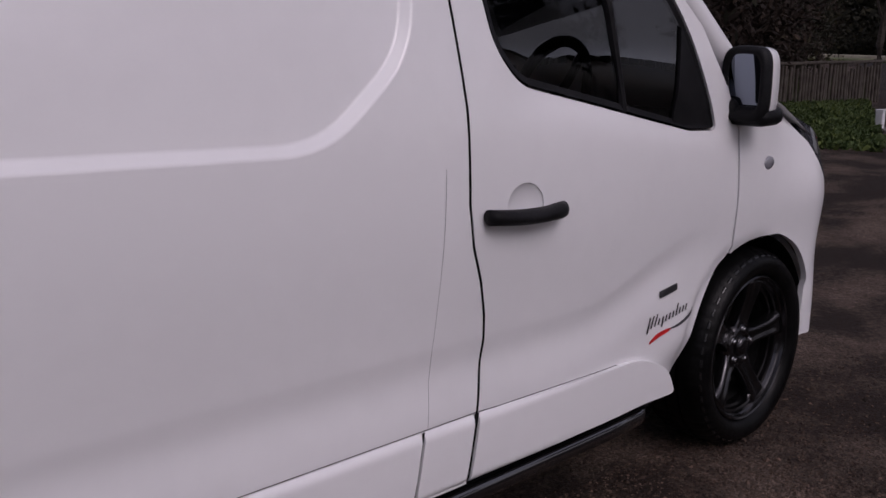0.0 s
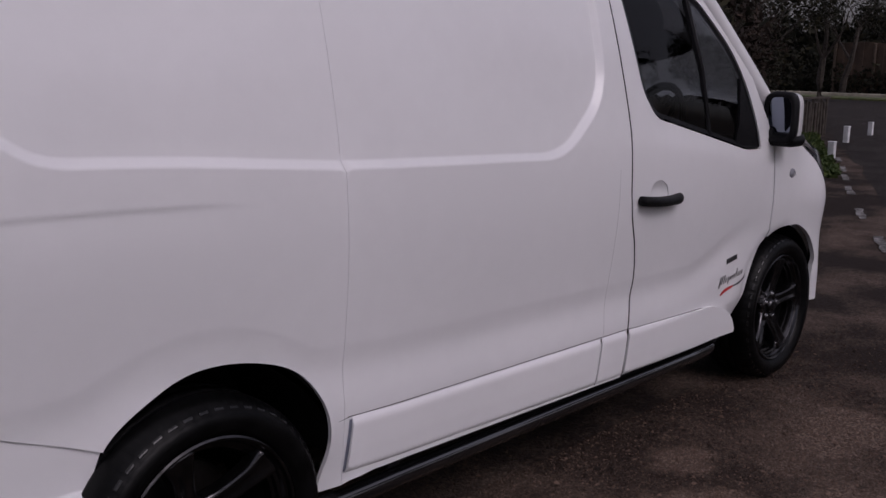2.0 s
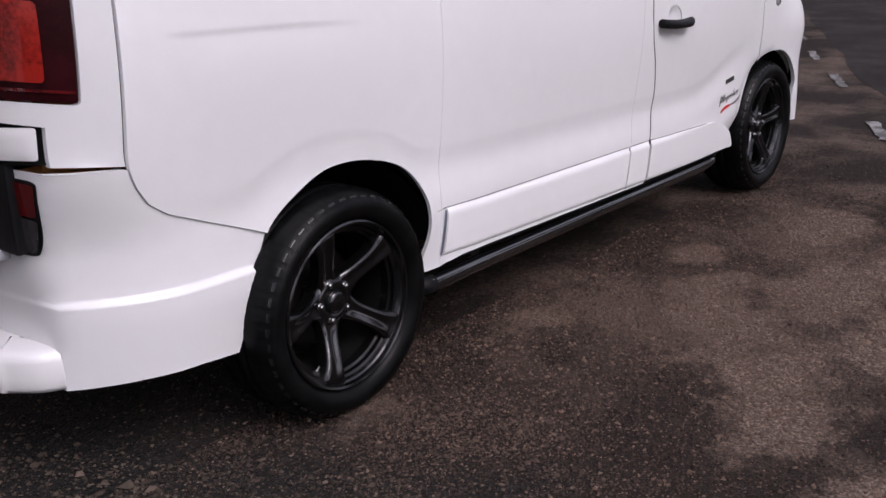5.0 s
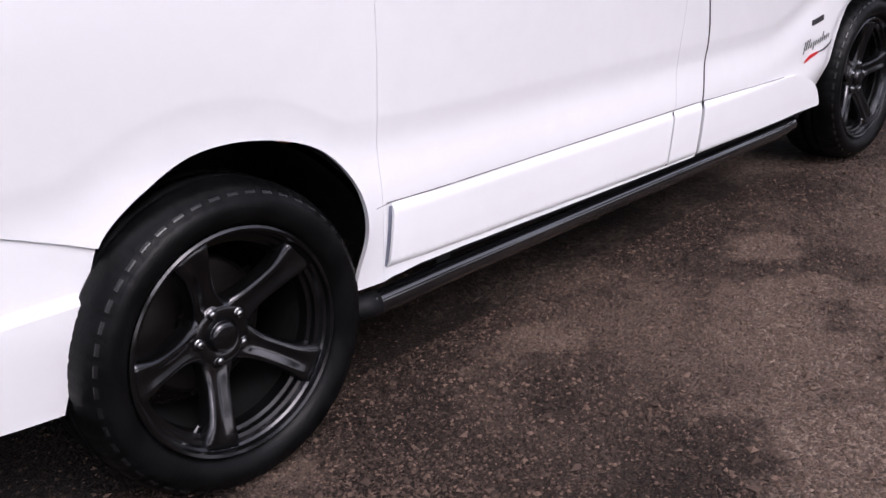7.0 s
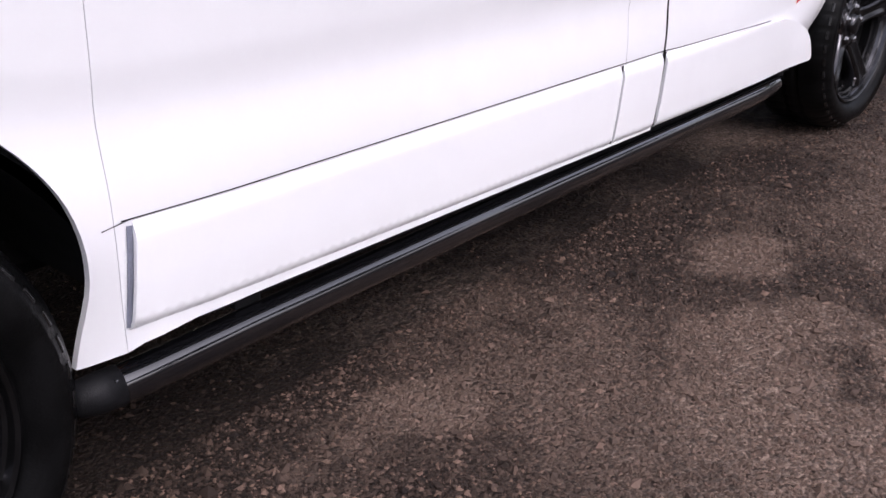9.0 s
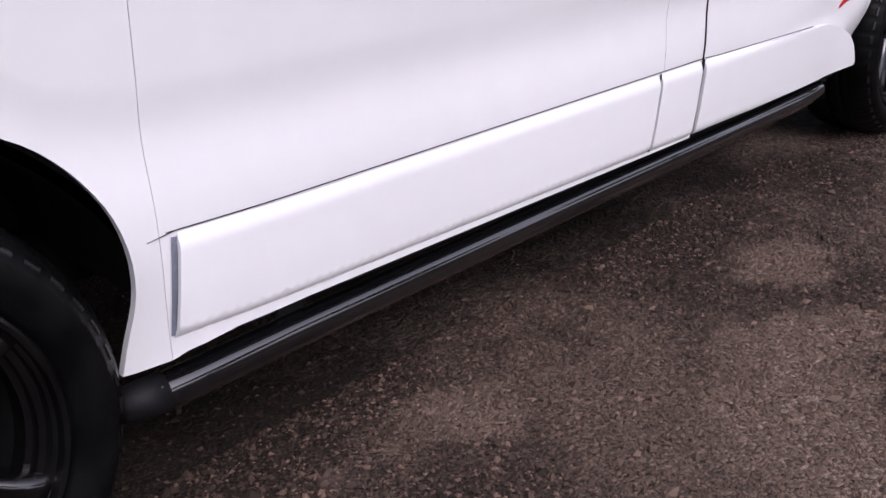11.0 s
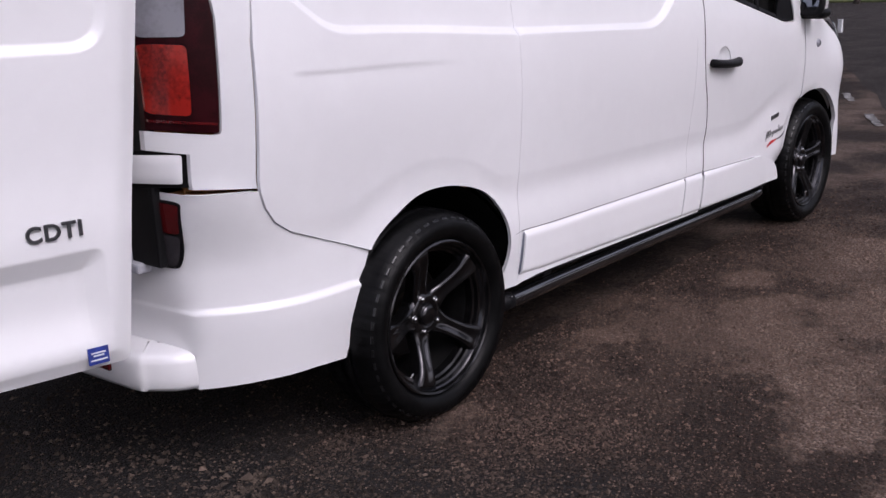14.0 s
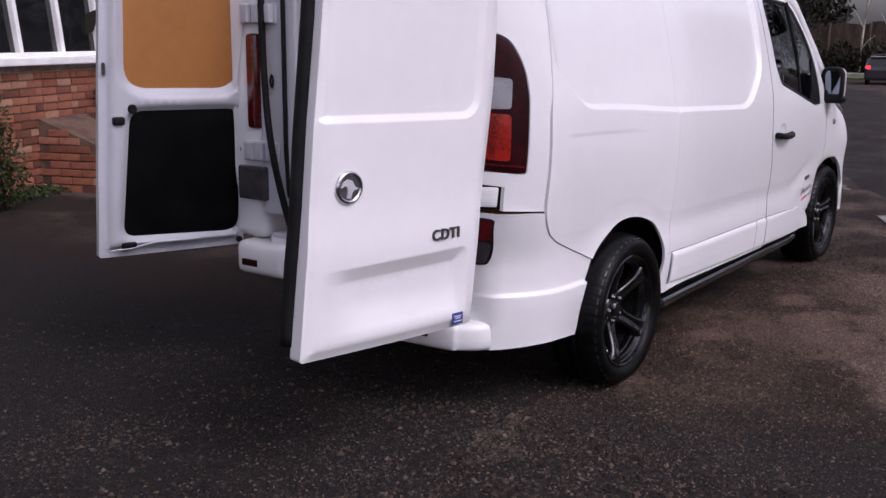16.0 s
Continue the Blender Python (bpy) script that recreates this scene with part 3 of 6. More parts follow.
def wheel(name, at, phase, label, out=0.0):
    """A satin black five-spoke alloy wheel; its face looks towards -y."""
    w = hub(name, at, van, label)
    c = at
    bm = bmesh.new()
    R, S = TYRE_R, 0.245
    prof = [(S - 0.012, 0.035), (S + 0.004, 0.006), (S + 0.012, -0.004), (S + 0.03, -0.012), (S + 0.055, -0.014), (R - 0.028, -0.004), (R - 0.024, -0.001), (R - 0.010, 0.016), (R - 0.002, 0.040),
            (R, 0.07), (R, 0.076), (R - 0.008, 0.078), (R - 0.008, 0.084), (R, 0.086), (R, 0.125), (R - 0.008, 0.127), (R - 0.008, 0.133), (R, 0.135), (R, 0.18), (R - 0.01, 0.21), (R - 0.03, 0.225), (S, 0.215)]
    prof = [(r, o + out) for r, o in prof]
    lathe(bm, prof, c, 'y', 288)
    # tread slots cut into the shoulder, by pressing down every fourth stretch
    for i, v in enumerate(bm.verts):
        ring, j = divmod(i, len(prof))
        if (ring + (2 if j > 8 else 0)) % 6 == 0 and 5 <= j <= 9 or ring % 6 == 3 and 14 <= j <= 18:
            d = Vector((v.co.x - c[0], 0, v.co.z - c[2])).normalized()
            v.co -= d * 0.0022
    part("tyre", bm, RUBBER, w, "black low-profile tyre", smooth=True)
    # lighter, glossier dashes added over the shoulder blocks for their sky highlights
    bm = bmesh.new()
    for k in range(48):
        a0, a1 = radians(7.5 * k + 1.9), radians(7.5 * k + 6.3)
        rings = []
        for j in range(4):
            a = a0 + (a1 - a0) * j / 3
            rings.append([bm.verts.new((c[0] + r * math.sin(a), c[1] + o + out, c[2] + r * math.cos(a))) for r, o in ((R - 0.0235, -0.0005), (R - 0.0215, -0.0004), (R - 0.0185, 0.0025), (R - 0.0165, 0.006), (R - 0.0175, 0.008))])
        for p, q in zip(rings, rings[1:]):
            for j in range(4):
                bm.faces.new((p[j], p[j + 1], q[j + 1], q[j]))
    part("tread_shoulder", bm, SHOULDER_GLINT, w, "tyre shoulder blocks, glossed to show highlights", smooth=True)
    bm = bmesh.new()
    lathe(bm, [(r, o + out) for r, o in ((S + 0.002, 0.012), (S + 0.001, 0.004), (S - 0.004, 0.001), (S - 0.010, 0.004), (S - 0.013, 0.016), (S - 0.018, 0.020), (S - 0.022, 0.030), (S - 0.030, 0.033), (S - 0.032, 0.046), (S - 0.040, 0.049), (S - 0.043, 0.075))], c, 'y', 180)
    part("rim", bm, SATIN, w, "satin black alloy rim")
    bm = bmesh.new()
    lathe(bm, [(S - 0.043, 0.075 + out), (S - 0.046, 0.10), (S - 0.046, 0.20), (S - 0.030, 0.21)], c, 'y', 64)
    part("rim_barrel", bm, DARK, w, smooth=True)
    for k in range(5):
        ang = phase + 72 * k
        bm = bmesh.new()
        secs = []
        for i in range(13):
            s = i / 12
            r = 0.038 + s * (S - 0.014 - 0.038)
            wd = 0.035 - 0.006 * math.sin(math.pi * min(1.0, s * 1.15)) + 0.012 * max(0.0, s - 0.72) / 0.28 + 0.014 * max(0.0, 0.30 - s) / 0.30
            top = 0.046 - (0.030 - out) * smoothstep(0.0, 0.95, s)
            dish = 0.007 * smoothstep(0.02, 0.25, s) * smoothstep(1.02, 0.80, s)
            sec = [(-wd, top + 0.045), (-wd, top + 0.012), (-wd * 0.80, top), (-wd * 0.48, top + 0.001), (-wd * 0.25, top + dish), (wd * 0.25, top + dish), (wd * 0.48, top + 0.001), (wd * 0.80, top), (wd, top + 0.012), (wd, top + 0.045)]
            secs.append([bm.verts.new((u, o, -r)) for u, o in sec])
        for a, b in zip(secs, secs[1:]):
            for j in range(9):
                bm.faces.new((a[j], a[j + 1], b[j + 1], b[j]))
        bm.faces.new(secs[-1])
        bmesh.ops.transform(bm, matrix=Matrix.Translation(c) @ Matrix.Rotation(-radians(ang), 4, 'Y'), verts=bm.verts)
        part("spoke", bm, SATIN, w, smooth=True)
        rot = Matrix.Rotation(-radians(ang), 3, 'Y')
        bm = bmesh.new()
        p = Vector(c) + rot @ Vector((0, 0, -0.056))
        lathe(bm, [(0.0, 0.033), (0.005, 0.033), (0.0085, 0.036), (0.0105, 0.041), (0.013, 0.043), (0.0135, 0.06)], p, 'y', 12)
        part("wheel_nut", bm, NUT, w, "dull steel nut")
    bm = bmesh.new()
    lathe(bm, [(0.0, 0.026), (0.022, 0.027), (0.030, 0.030), (0.033, 0.036), (0.0335, 0.042), (0.0345, 0.038), (0.075, 0.047), (0.078, 0.09)], c, 'y', 36)
    part("centre_cap", bm, SATIN, w, smooth=True)
    bm = bmesh.new()
    lathe(bm, [(0.06, 0.13), (0.14, 0.125), (0.15, 0.13), (0.15, 0.15), (0.06, 0.16)], c, 'y', 40)
    part("brake_disc", bm, DISC, w, smooth=True)
    bm = bmesh.new()
    a = radians(phase - 14)
    tube(bm, [Vector(c) + Vector((0.215 * math.sin(a), 0.03, -0.215 * math.cos(a))), Vector(c) + Vector((0.188 * math.sin(a), 0.022, -0.188 * math.cos(a)))], 0.005, 8)
    part("valve", bm, STEEL, w)
    return w


wheel("rear_wheel", (0.0, 0.042, HUB_Z), -16.6, "five-spoke satin black alloy wheel with low-profile tyre", -0.026)
wheel("front_wheel", (WB, 0.042, HUB_Z), 28.0, "five-spoke satin black alloy wheel with low-profile tyre")
for nm, x in (("rear_wheel", 0.0), ("front_wheel", WB)):
    w = hub(nm, (x, 1.66, HUB_Z), van, "black alloy wheel on the far side")
    bm = bmesh.new()
    lathe(bm, [(0.0, 0.02), (0.2, 0.02), (0.245, 0.03), (0.32, 0.035), (TYRE_R, 0.0), (TYRE_R, -0.17), (0.30, -0.2), (0.0, -0.2)], (x, 1.66, HUB_Z), 'y', 48)
    part("tyre", bm, RUBBER, w, smooth=True)

# side bar under the sill
side_bar = hub("side_bar", (1.4, 0.06, 0.24), van, "gloss black tubular side bar under the sill")
bm = bmesh.new()
bar = [body(x, y, z - 0.005) for x, y, z in ((0.380, 0.052, 0.288), (0.39, 0.051, 0.288), (0.44, 0.048, 0.290), (0.6, 0.046, 0.297), (1.4, 0.046, 0.316), (2.3, 0.050, 0.332), (2.46, 0.058, 0.334), (2.53, 0.083, 0.334), (2.55, 0.13, 0.334))]
prev = None
for i, p in enumerate(bar):
    ax, bx = Vector(bar[max(i - 1, 0)]), Vector(bar[min(i + 1, len(bar) - 1)])
    d2 = (bx - ax).normalized()
    out = Vector((d2.y, -d2.x, 0)).normalized()
    r2 = 0.027
    ring = []
    for k in range(40):
        a2 = 2 * math.pi * k / 40
        ca, sa = math.cos(a2), math.sin(a2)
        u, v = math.copysign(abs(ca) ** 0.86, ca), math.copysign(abs(sa) ** 0.86, sa)
        ring.append(bm.verts.new(Vector(p) + out * r2 * u + Vector((0, 0, r2 * v))))
    if prev:
        for k in range(40):
            bm.faces.new((prev[k], prev[(k + 1) % 40], ring[(k + 1) % 40], ring[k]))
    else:
        bm.faces.new(ring[::-1])
    prev = ring
bm.faces.new(prev)
part("tube", bm, GLOSS, side_bar, smooth=True)
bm = bmesh.new()
tube(bm, [body(x, y, z - 0.005) for x, y, z in ((0.326, 0.064, 0.286), (0.329, 0.063, 0.286), (0.336, 0.061, 0.286), (0.36, 0.056, 0.287), (0.395, 0.051, 0.288))], [0.012, 0.020, 0.026, 0.0295, 0.0295], 20)
part("end_cap", bm, BLACK, side_bar, "black plastic end cap", smooth=True)
for x in (0.62, 1.4, 2.2):
    bm = bmesh.new()
    box(bm, body(x, 0.13, 0.33), (0.05, 0.16, 0.02), 0.004)
    part("bracket", bm, BLACK, side_bar)
bm = bmesh.new()
prev = None
for i in range(30):
    x = 0.435 + (2.53 - 0.435) * i / 29
    y0 = side_y(x, 0.6)
    zb = 0.374 + 0.006 * (x - 0.33)
    cur = [bm.verts.new(body(x, y0 + o, zb + h)) for o, h in ((0.030, 0.012), (0.018, -0.006), (0.020, -0.012), (0.032, -0.014), (0.034, -0.026), (0.046, -0.028), (0.048, -0.044), (0.08, -0.05), (0.10, 0.02))]
    if prev:
        for k in range(8):
            bm.faces.new((prev[k], cur[k], cur[k + 1], prev[k + 1]))
    prev = cur
part("sill_trim", bm, BLACK, van, "ribbed black sill trim")

# front door glass, handle, mirror
pane = part("side_window", sheet(inset(WINDOW, -0.004), flank(0.014), lip=0.0, step=0.05), GLASS, front_door)
pane.visible_shadow = False
bm = bmesh.new()
ra, rb = refine(WINDOW, 0.03), refine(WINDOW, 0.03)
rb = inset(rb, 0.016)
va = [bm.verts.new(flank(0.003)(*p)) for p in ra]
vb = [bm.verts.new(flank(0.009)(*p)) for p in rb]
for i in range(len(va)):
    j = (i + 1) % len(va)
    bm.faces.new((va[i], va[j], vb[j], vb[i]))
part("window_seal", bm, BLACK, front_door)
bm = bmesh.new()
tube(bm, [body(2.29, side_y(2.29, 1.28) + 0.012, 1.27), body(2.25, side_y(2.25, 1.5) + 0.012, 1.52), body(2.20, side_y(2.2, 1.78) + 0.012, 1.81)], 0.014, 8)
part("window_divider", bm, BLACK, front_door)
bm = sheet([(2.52, 1.232), (2.735, 1.226), (2.60, 1.50)], flank(0.006), lip=0.02, step=0.05)
part("mirror_base", bm, BLACK, front_door)
handle = part("door_handle", bmesh.new(), BLACK, front_door, "black pull handle")
bm = bmesh.new()
prev = None
for i in range(15):
    s = i / 14
    x = 1.722 + 0.258 * s
    hh = 0.030 if s < 0.80 else 0.033
    out = 0.030 + 0.020 * math.sin(math.pi * min(1, max(0, s))) ** 0.6
    dz = -0.006 * math.sin(math.pi * s) + 0.004
    y0 = side_y(x, 1.05)
    ring = [bm.verts.new(body(x, y0 - out * (0.45 + 0.55 * math.cos(a)) - 0.004, 1.046 + dz + hh * 0.62 * math.sin(a))) for a in [2 * math.pi * k / 14 for k in range(14)]]
    if prev:
        for k in range(14):
            bm.faces.new((prev[k], prev[(k + 1) % 14], ring[(k + 1) % 14], ring[k]))
    else:
        bm.faces.new(ring[::-1])
    prev = ring
bm.faces.new(prev)
bm.to_mesh(handle.data)
bm.free()
handle.data.polygons.foreach_set("use_smooth", [True] * len(handle.data.polygons))
bm = bmesh.new()
rings = []
for f, deep in ((1.17, 0.004), (0.95, 0.008), (0.72, 0.012), (0.40, 0.0145), (0.05, 0.015)):
    rings.append([bm.verts.new(body(1.865 + 0.055 * f * math.cos(2 * math.pi * k / 32), side_y(1.865, 1.07) + deep, 1.066 + 0.044 * f * math.sin(2 * math.pi * k / 32))) for k in range(32)])
for a, b in zip(rings, rings[1:]):
    for k in range(32):
        bm.faces.new((a[k], a[(k + 1) % 32], b[(k + 1) % 32], b[k]))
bm.faces.new(rings[-1])
part("handle_recess", bm, WHITE, front_door, smooth=True)

mirror = hub("door_mirror", body(2.86, -0.04, 1.33), van, "white and black door mirror")
mc = Vector(body(2.86, -0.012, 1.350))


def mirror_ring(sy, sz, x, dy=0.0, n=28, p=4.0):
    out = []
    for k in range(n):
        a = 2 * math.pi * k / n
        ca, sa = math.cos(a), math.sin(a)
        out.append((mc.x + x, mc.y + dy + sy * math.copysign(abs(ca) ** (2 / p), ca), mc.z + sz * math.copysign(abs(sa) ** (2 / p), sa)))
    return out


for nm, secs, m in (("housing", [(-0.045, 0.068, 0.104, 0), (-0.02, 0.073, 0.109, 0), (0.03, 0.070, 0.105, 0.0), (0.065, 0.052, 0.085, 0.01), (0.082, 0.024, 0.045, 0.02)], WHITE),
                    ("bezel", [(-0.018, 0.0738, 0.1098, 0), (-0.03, 0.0742, 0.1102, 0), (-0.052, 0.070, 0.106, 0), (-0.056, 0.062, 0.096, 0), (-0.046, 0.050, 0.083, 0)], BLACK)):
    bm = bmesh.new()
    prev = None
    for x, sy, sz, dy in secs:
        ring = [bm.verts.new(p) for p in mirror_ring(sy, sz, x, dy)]
        if prev:
            for k in range(28):
                bm.faces.new((prev[k], prev[(k + 1) % 28], ring[(k + 1) % 28], ring[k]))
        prev = ring
    if nm == "housing":
        bm.faces.new(prev)
    part(nm, bm, m, mirror, smooth=True)
bm = bmesh.new()
bm.faces.new([bm.verts.new((p[0] - 0.22 * (p[2] - mc.z), p[1], p[2])) for p in mirror_ring(0.056, 0.089, -0.030)])
part("mirror_glass", bm, MIRROR, mirror)
bm = bmesh.new()
box(bm, mc + Vector((0.02, 0.0, -0.092)), (0.125, 0.150, 0.058), 0.028, seg=3)
box(bm, mc + Vector((0.0, 0.085, -0.085)), (0.11, 0.12, 0.09), 0.03, seg=3)
part("arm", bm, BLACK, mirror, smooth=True)
bm = bmesh.new()
lathe(bm, [(0.0, -0.008), (0.018, -0.007), (0.026, -0.002), (0.028, 0.004)], (0, 0, 0), 'y', 20)
bmesh.ops.scale(bm, vec=(1.25, 1, 0.8), verts=bm.verts)
bmesh.ops.translate(bm, vec=body(3.06, side_y(3.06, 1.106), 1.106), verts=bm.verts)
part("side_repeater", bm, CLEARLENS, van, "clear indicator lens", smooth=True)
lamp_poly = round_poly([(3.56, 1.01), (3.80, 0.95), (3.74, 1.06), (3.52, 1.18), (3.30, 1.262), (3.42, 1.15)], 0.02)
bm = sheet(lamp_poly, flank(-0.002), lip=0.02, step=0.03)
part("headlamp", bm, DARKGLASS, van)


# ---- rear pillars, lamps, hinges ----
def pillar_y(x):
    t = max(0.0, (-0.512 - x) / 0.2)
    return side_y(-0.512, 1.0) + 0.165 * t + 0.05 * t ** 4


def pillar(x, z, off=0.0):
    e = -0.518 + 0.086 * max(0.0, z - 1.2)
    return body(x, side_y(e, max(z, 0.86)) + pillar_y(x) - side_y(-0.512, 1.0) + off, z)


LAMP = round_poly([(-0.715, 0.986), (-0.592, 0.973), (-0.580, 1.26), (-0.585, 1.37), (-0.622, 1.482), (-0.715, 1.500)], [0, 0.012, 0.0, 0.05, 0.05, 0], 6)
pillar_poly = [(-0.715, 0.935), (-0.650, 0.924), (-0.650, 0.832), (-0.530, 0.830), (-0.520, 1.20), (-0.482, 1.50), (-0.457, 1.93), (-0.715, 1.93)] + LAMP[::-1]
part("rear_pillar", sheet(pillar_poly, pillar, gap=0.0014, lip=0.02, step=0.02), WHITE, van)
lamp = hub("tail_lamp", (-0.72, 0.14, 1.2), van, "tall smoked red tail lamp with clear and amber sections")
part("lens", sheet(inset(LAMP, 0.004), lambda x, z: pillar(x, z, -0.006 + 0.004 * smoothstep(0.03, 0.0, dist_all(np.array([[x, z]]), LAMP)[0])), lip=0.02, step=0.02), DARKRED, lamp, "smoked dark red lens")
part("reversing_section", sheet(round_poly([(-0.712, 1.215), (-0.640, 1.215), (-0.630, 1.325), (-0.712, 1.335)], 0.012), lambda x, z: pillar(x, z, -0.010), lip=0.012, step=0.02), CLEARLENS, lamp, "clear white section")
part("indicator_section", sheet(round_poly([(-0.712, 1.030), (-0.645, 1.022), (-0.640, 1.195), (-0.712, 1.20)], 0.012), lambda x, z: pillar(x, z, -0.010), lip=0.012, step=0.02), ORANGE, lamp, "orange-red section")
part("lens_strip", sheet([(-0.71, 1.008), (-0.602, 0.998), (-0.602, 1.0045), (-0.71, 1.015)], lambda x, z: pillar(x, z, -0.010), lip=0.008, step=0.02), RED, lamp)


def bumper_off(off):
    def put3(x, z):
        q = bumper_place(x, z)
        return (q[0] + 0.8 * off, q[1] + off, q[2])
    return put3


fog = hub("lower_tail_lamp", (-0.8, 0.22, 0.75), van, "dark red lower lamp with a smoked clear half")
part("bezel", sheet(round_poly([(-0.790, 0.615), (-0.746, 0.618), (-0.682, 0.804), (-0.726, 0.806)], 0.012), bumper_off(-0.002), lip=0.01, step=0.02), BLACK, fog)
part("red_half", sheet(round_poly([(-0.755, 0.718), (-0.717, 0.716), (-0.688, 0.796), (-0.726, 0.798)], 0.008), bumper_off(-0.006), lip=0.01, step=0.02), RED, fog)
part("clear_half", sheet(round_poly([(-0.784, 0.624), (-0.748, 0.626), (-0.719, 0.710), (-0.757, 0.712)], 0.008), bumper_off(-0.006), lip=0.01, step=0.02), SMOKED, fog)
# near-black sheets give the shaded gaps round the hinge covers; the upper has no notch
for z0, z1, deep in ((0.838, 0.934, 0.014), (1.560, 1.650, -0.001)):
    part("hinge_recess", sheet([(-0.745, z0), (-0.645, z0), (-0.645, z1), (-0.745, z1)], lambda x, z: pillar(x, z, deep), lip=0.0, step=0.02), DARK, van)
    cover = round_poly([(-0.760, z0 + 0.012), (-0.661, z0 + 0.010), (-0.660, z1 - 0.010), (-0.760, z1 - 0.012)], [0, 0.008, 0.008, 0])
    part("hinge_cover", sheet(cover, lambda x, z: pillar(x, z, deep - 0.016 + 0.008 * smoothstep(0.014, 0.0, dist_all(np.array([[x, z]]), cover)[0])), lip=0.03, step=0.012), WHITE, van)

# opening frame at the rear
frame_hub = hub("rear_opening", (-0.78, MID_Y, 0.6), van, "white painted rear door frame")
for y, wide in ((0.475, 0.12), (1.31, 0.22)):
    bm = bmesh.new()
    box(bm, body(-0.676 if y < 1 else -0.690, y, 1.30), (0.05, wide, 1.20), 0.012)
    part("jamb", bm, WHITE_SHADED, frame_hub)
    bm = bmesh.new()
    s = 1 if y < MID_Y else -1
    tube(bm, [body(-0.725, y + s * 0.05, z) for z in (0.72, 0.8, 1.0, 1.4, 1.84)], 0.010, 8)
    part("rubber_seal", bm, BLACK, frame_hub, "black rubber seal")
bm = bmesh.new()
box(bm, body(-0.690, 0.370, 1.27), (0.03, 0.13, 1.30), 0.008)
part("aperture_seal", bm, BLACK, frame_hub, "black upright strip beside the jamb")
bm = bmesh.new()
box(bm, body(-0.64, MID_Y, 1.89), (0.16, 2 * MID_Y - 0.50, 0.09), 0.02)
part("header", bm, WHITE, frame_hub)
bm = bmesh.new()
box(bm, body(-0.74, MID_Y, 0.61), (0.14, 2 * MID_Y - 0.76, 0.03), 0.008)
part("threshold", bm, WHITE_SHADED, frame_hub)
# far corner: pillar, lamp, hinge, bumper end
FY = 2 * MID_Y
bm = bmesh.new()
box(bm, body(-0.60, 1.545, 1.25), (0.22, 0.26, 1.34), 0.05, seg=3)
part("far_pillar", bm, WHITE, van, smooth=True)
bm = bmesh.new()
box(bm, body(-0.695, 1.462, 1.275), (0.06, 0.075, 0.41), 0.02, seg=3)
part("far_tail_lamp", bm, RED, van, "dark red tail lamp", smooth=True)
bm = bmesh.new()
box(bm, body(-0.725, 1.46, 0.835), (0.05, 0.16, 0.15), 0.01)
part("far_lower_lamp", bm, SMOKED, van)
for z in (0.975, 1.56):
    far_hinge = hub("far_hinge", body(-0.715, 1.41, z), van, "white ribbed door hinge")
    for k in range(6):
        bm = bmesh.new()
        box(bm, body(-0.735 + 0.012 * (k % 2), 1.33 + 0.032 * k, z), (0.03, 0.02, 0.075), 0.003)
        part("knuckle", bm, WHITE_SHADED, far_hinge)
    bm = bmesh.new()
    box(bm, body(-0.715, 1.41, z), (0.02, 0.22, 0.085), 0.004)
    part("plate", bm, WHITE_SHADED, far_hinge)
bm = bmesh.new()
box(bm, body(-0.76, 1.40, 0.50), (0.20, 0.29, 0.15), 0.035, seg=3)
part("far_bumper_corner", bm, WHITE, rear_bumper, smooth=True)
bm = bmesh.new()
box(bm, body(-0.862, 1.45, 0.48), (0.012, 0.09, 0.03), 0.003)
part("reflector", bm, DARKRED, rear_bumper)
bm = bmesh.new()
tube(bm, spline([body(-0.735, 1.375, 1.9), body(-0.74, 1.37, 1.50), body(-0.755, 1.34, 1.18), body(-0.76, 1.30, 0.95), body(-0.77, 1.27, 0.72), body(-0.80, 1.23, 0.645), body(-0.78, 1.16, 0.625)], 4), 0.015, 10)
part("door_cable", bm, BLACK, van, smooth=True)
bm = bmesh.new()
lathe(bm, [(0.012, -0.006), (0.02, 0), (0.012, 0.006), (0.012, -0.006)], (0, 0, 0), 'x', 16)
bmesh.ops.scale(bm, vec=(1, 0.7, 1.5), verts=bm.verts)
bmesh.ops.translate(bm, vec=body(-0.725, 1.335, 1.28), verts=bm.verts)
part("striker", bm, BLACK, van)

# ---- rear doors ----
def leaf(hinge, free, drop=0.0):
    """Axes of an open door: along its width from the hinge, and out of its outer face."""
    h, f = Vector((*hinge, drop)), Vector((*free, drop))
    d = (f - h).normalized()
    return h, d


DOOR_OUT = round_poly([(0.200, 0.450), (0.155, 0.80), (0.13, 0.945), (0.08, 1.30), (0.063, 1.59), (0.055, 1.87), (0.80, 1.87), (0.83, 1.50), (0.868, 1.175), (0.891, 0.918), (0.916, 0.71), (0.946, 0.436)], [0.02, 0, 0, 0, 0, 0.05, 0.05, 0, 0, 0, 0, 0.015])
UP_PANEL = round_poly([(0.180, 1.200), (0.845, 1.196), (0.80, 1.80), (0.14, 1.80)], [0.08, 0.012, 0.03, 0.05], 6)
LOW_PANEL = round_poly([(0.245, 0.485), (0.242, 0.740), (0.91, 0.716), (0.93, 0.470)], [0.02, 0.025, 0.02, 0.02], 5)


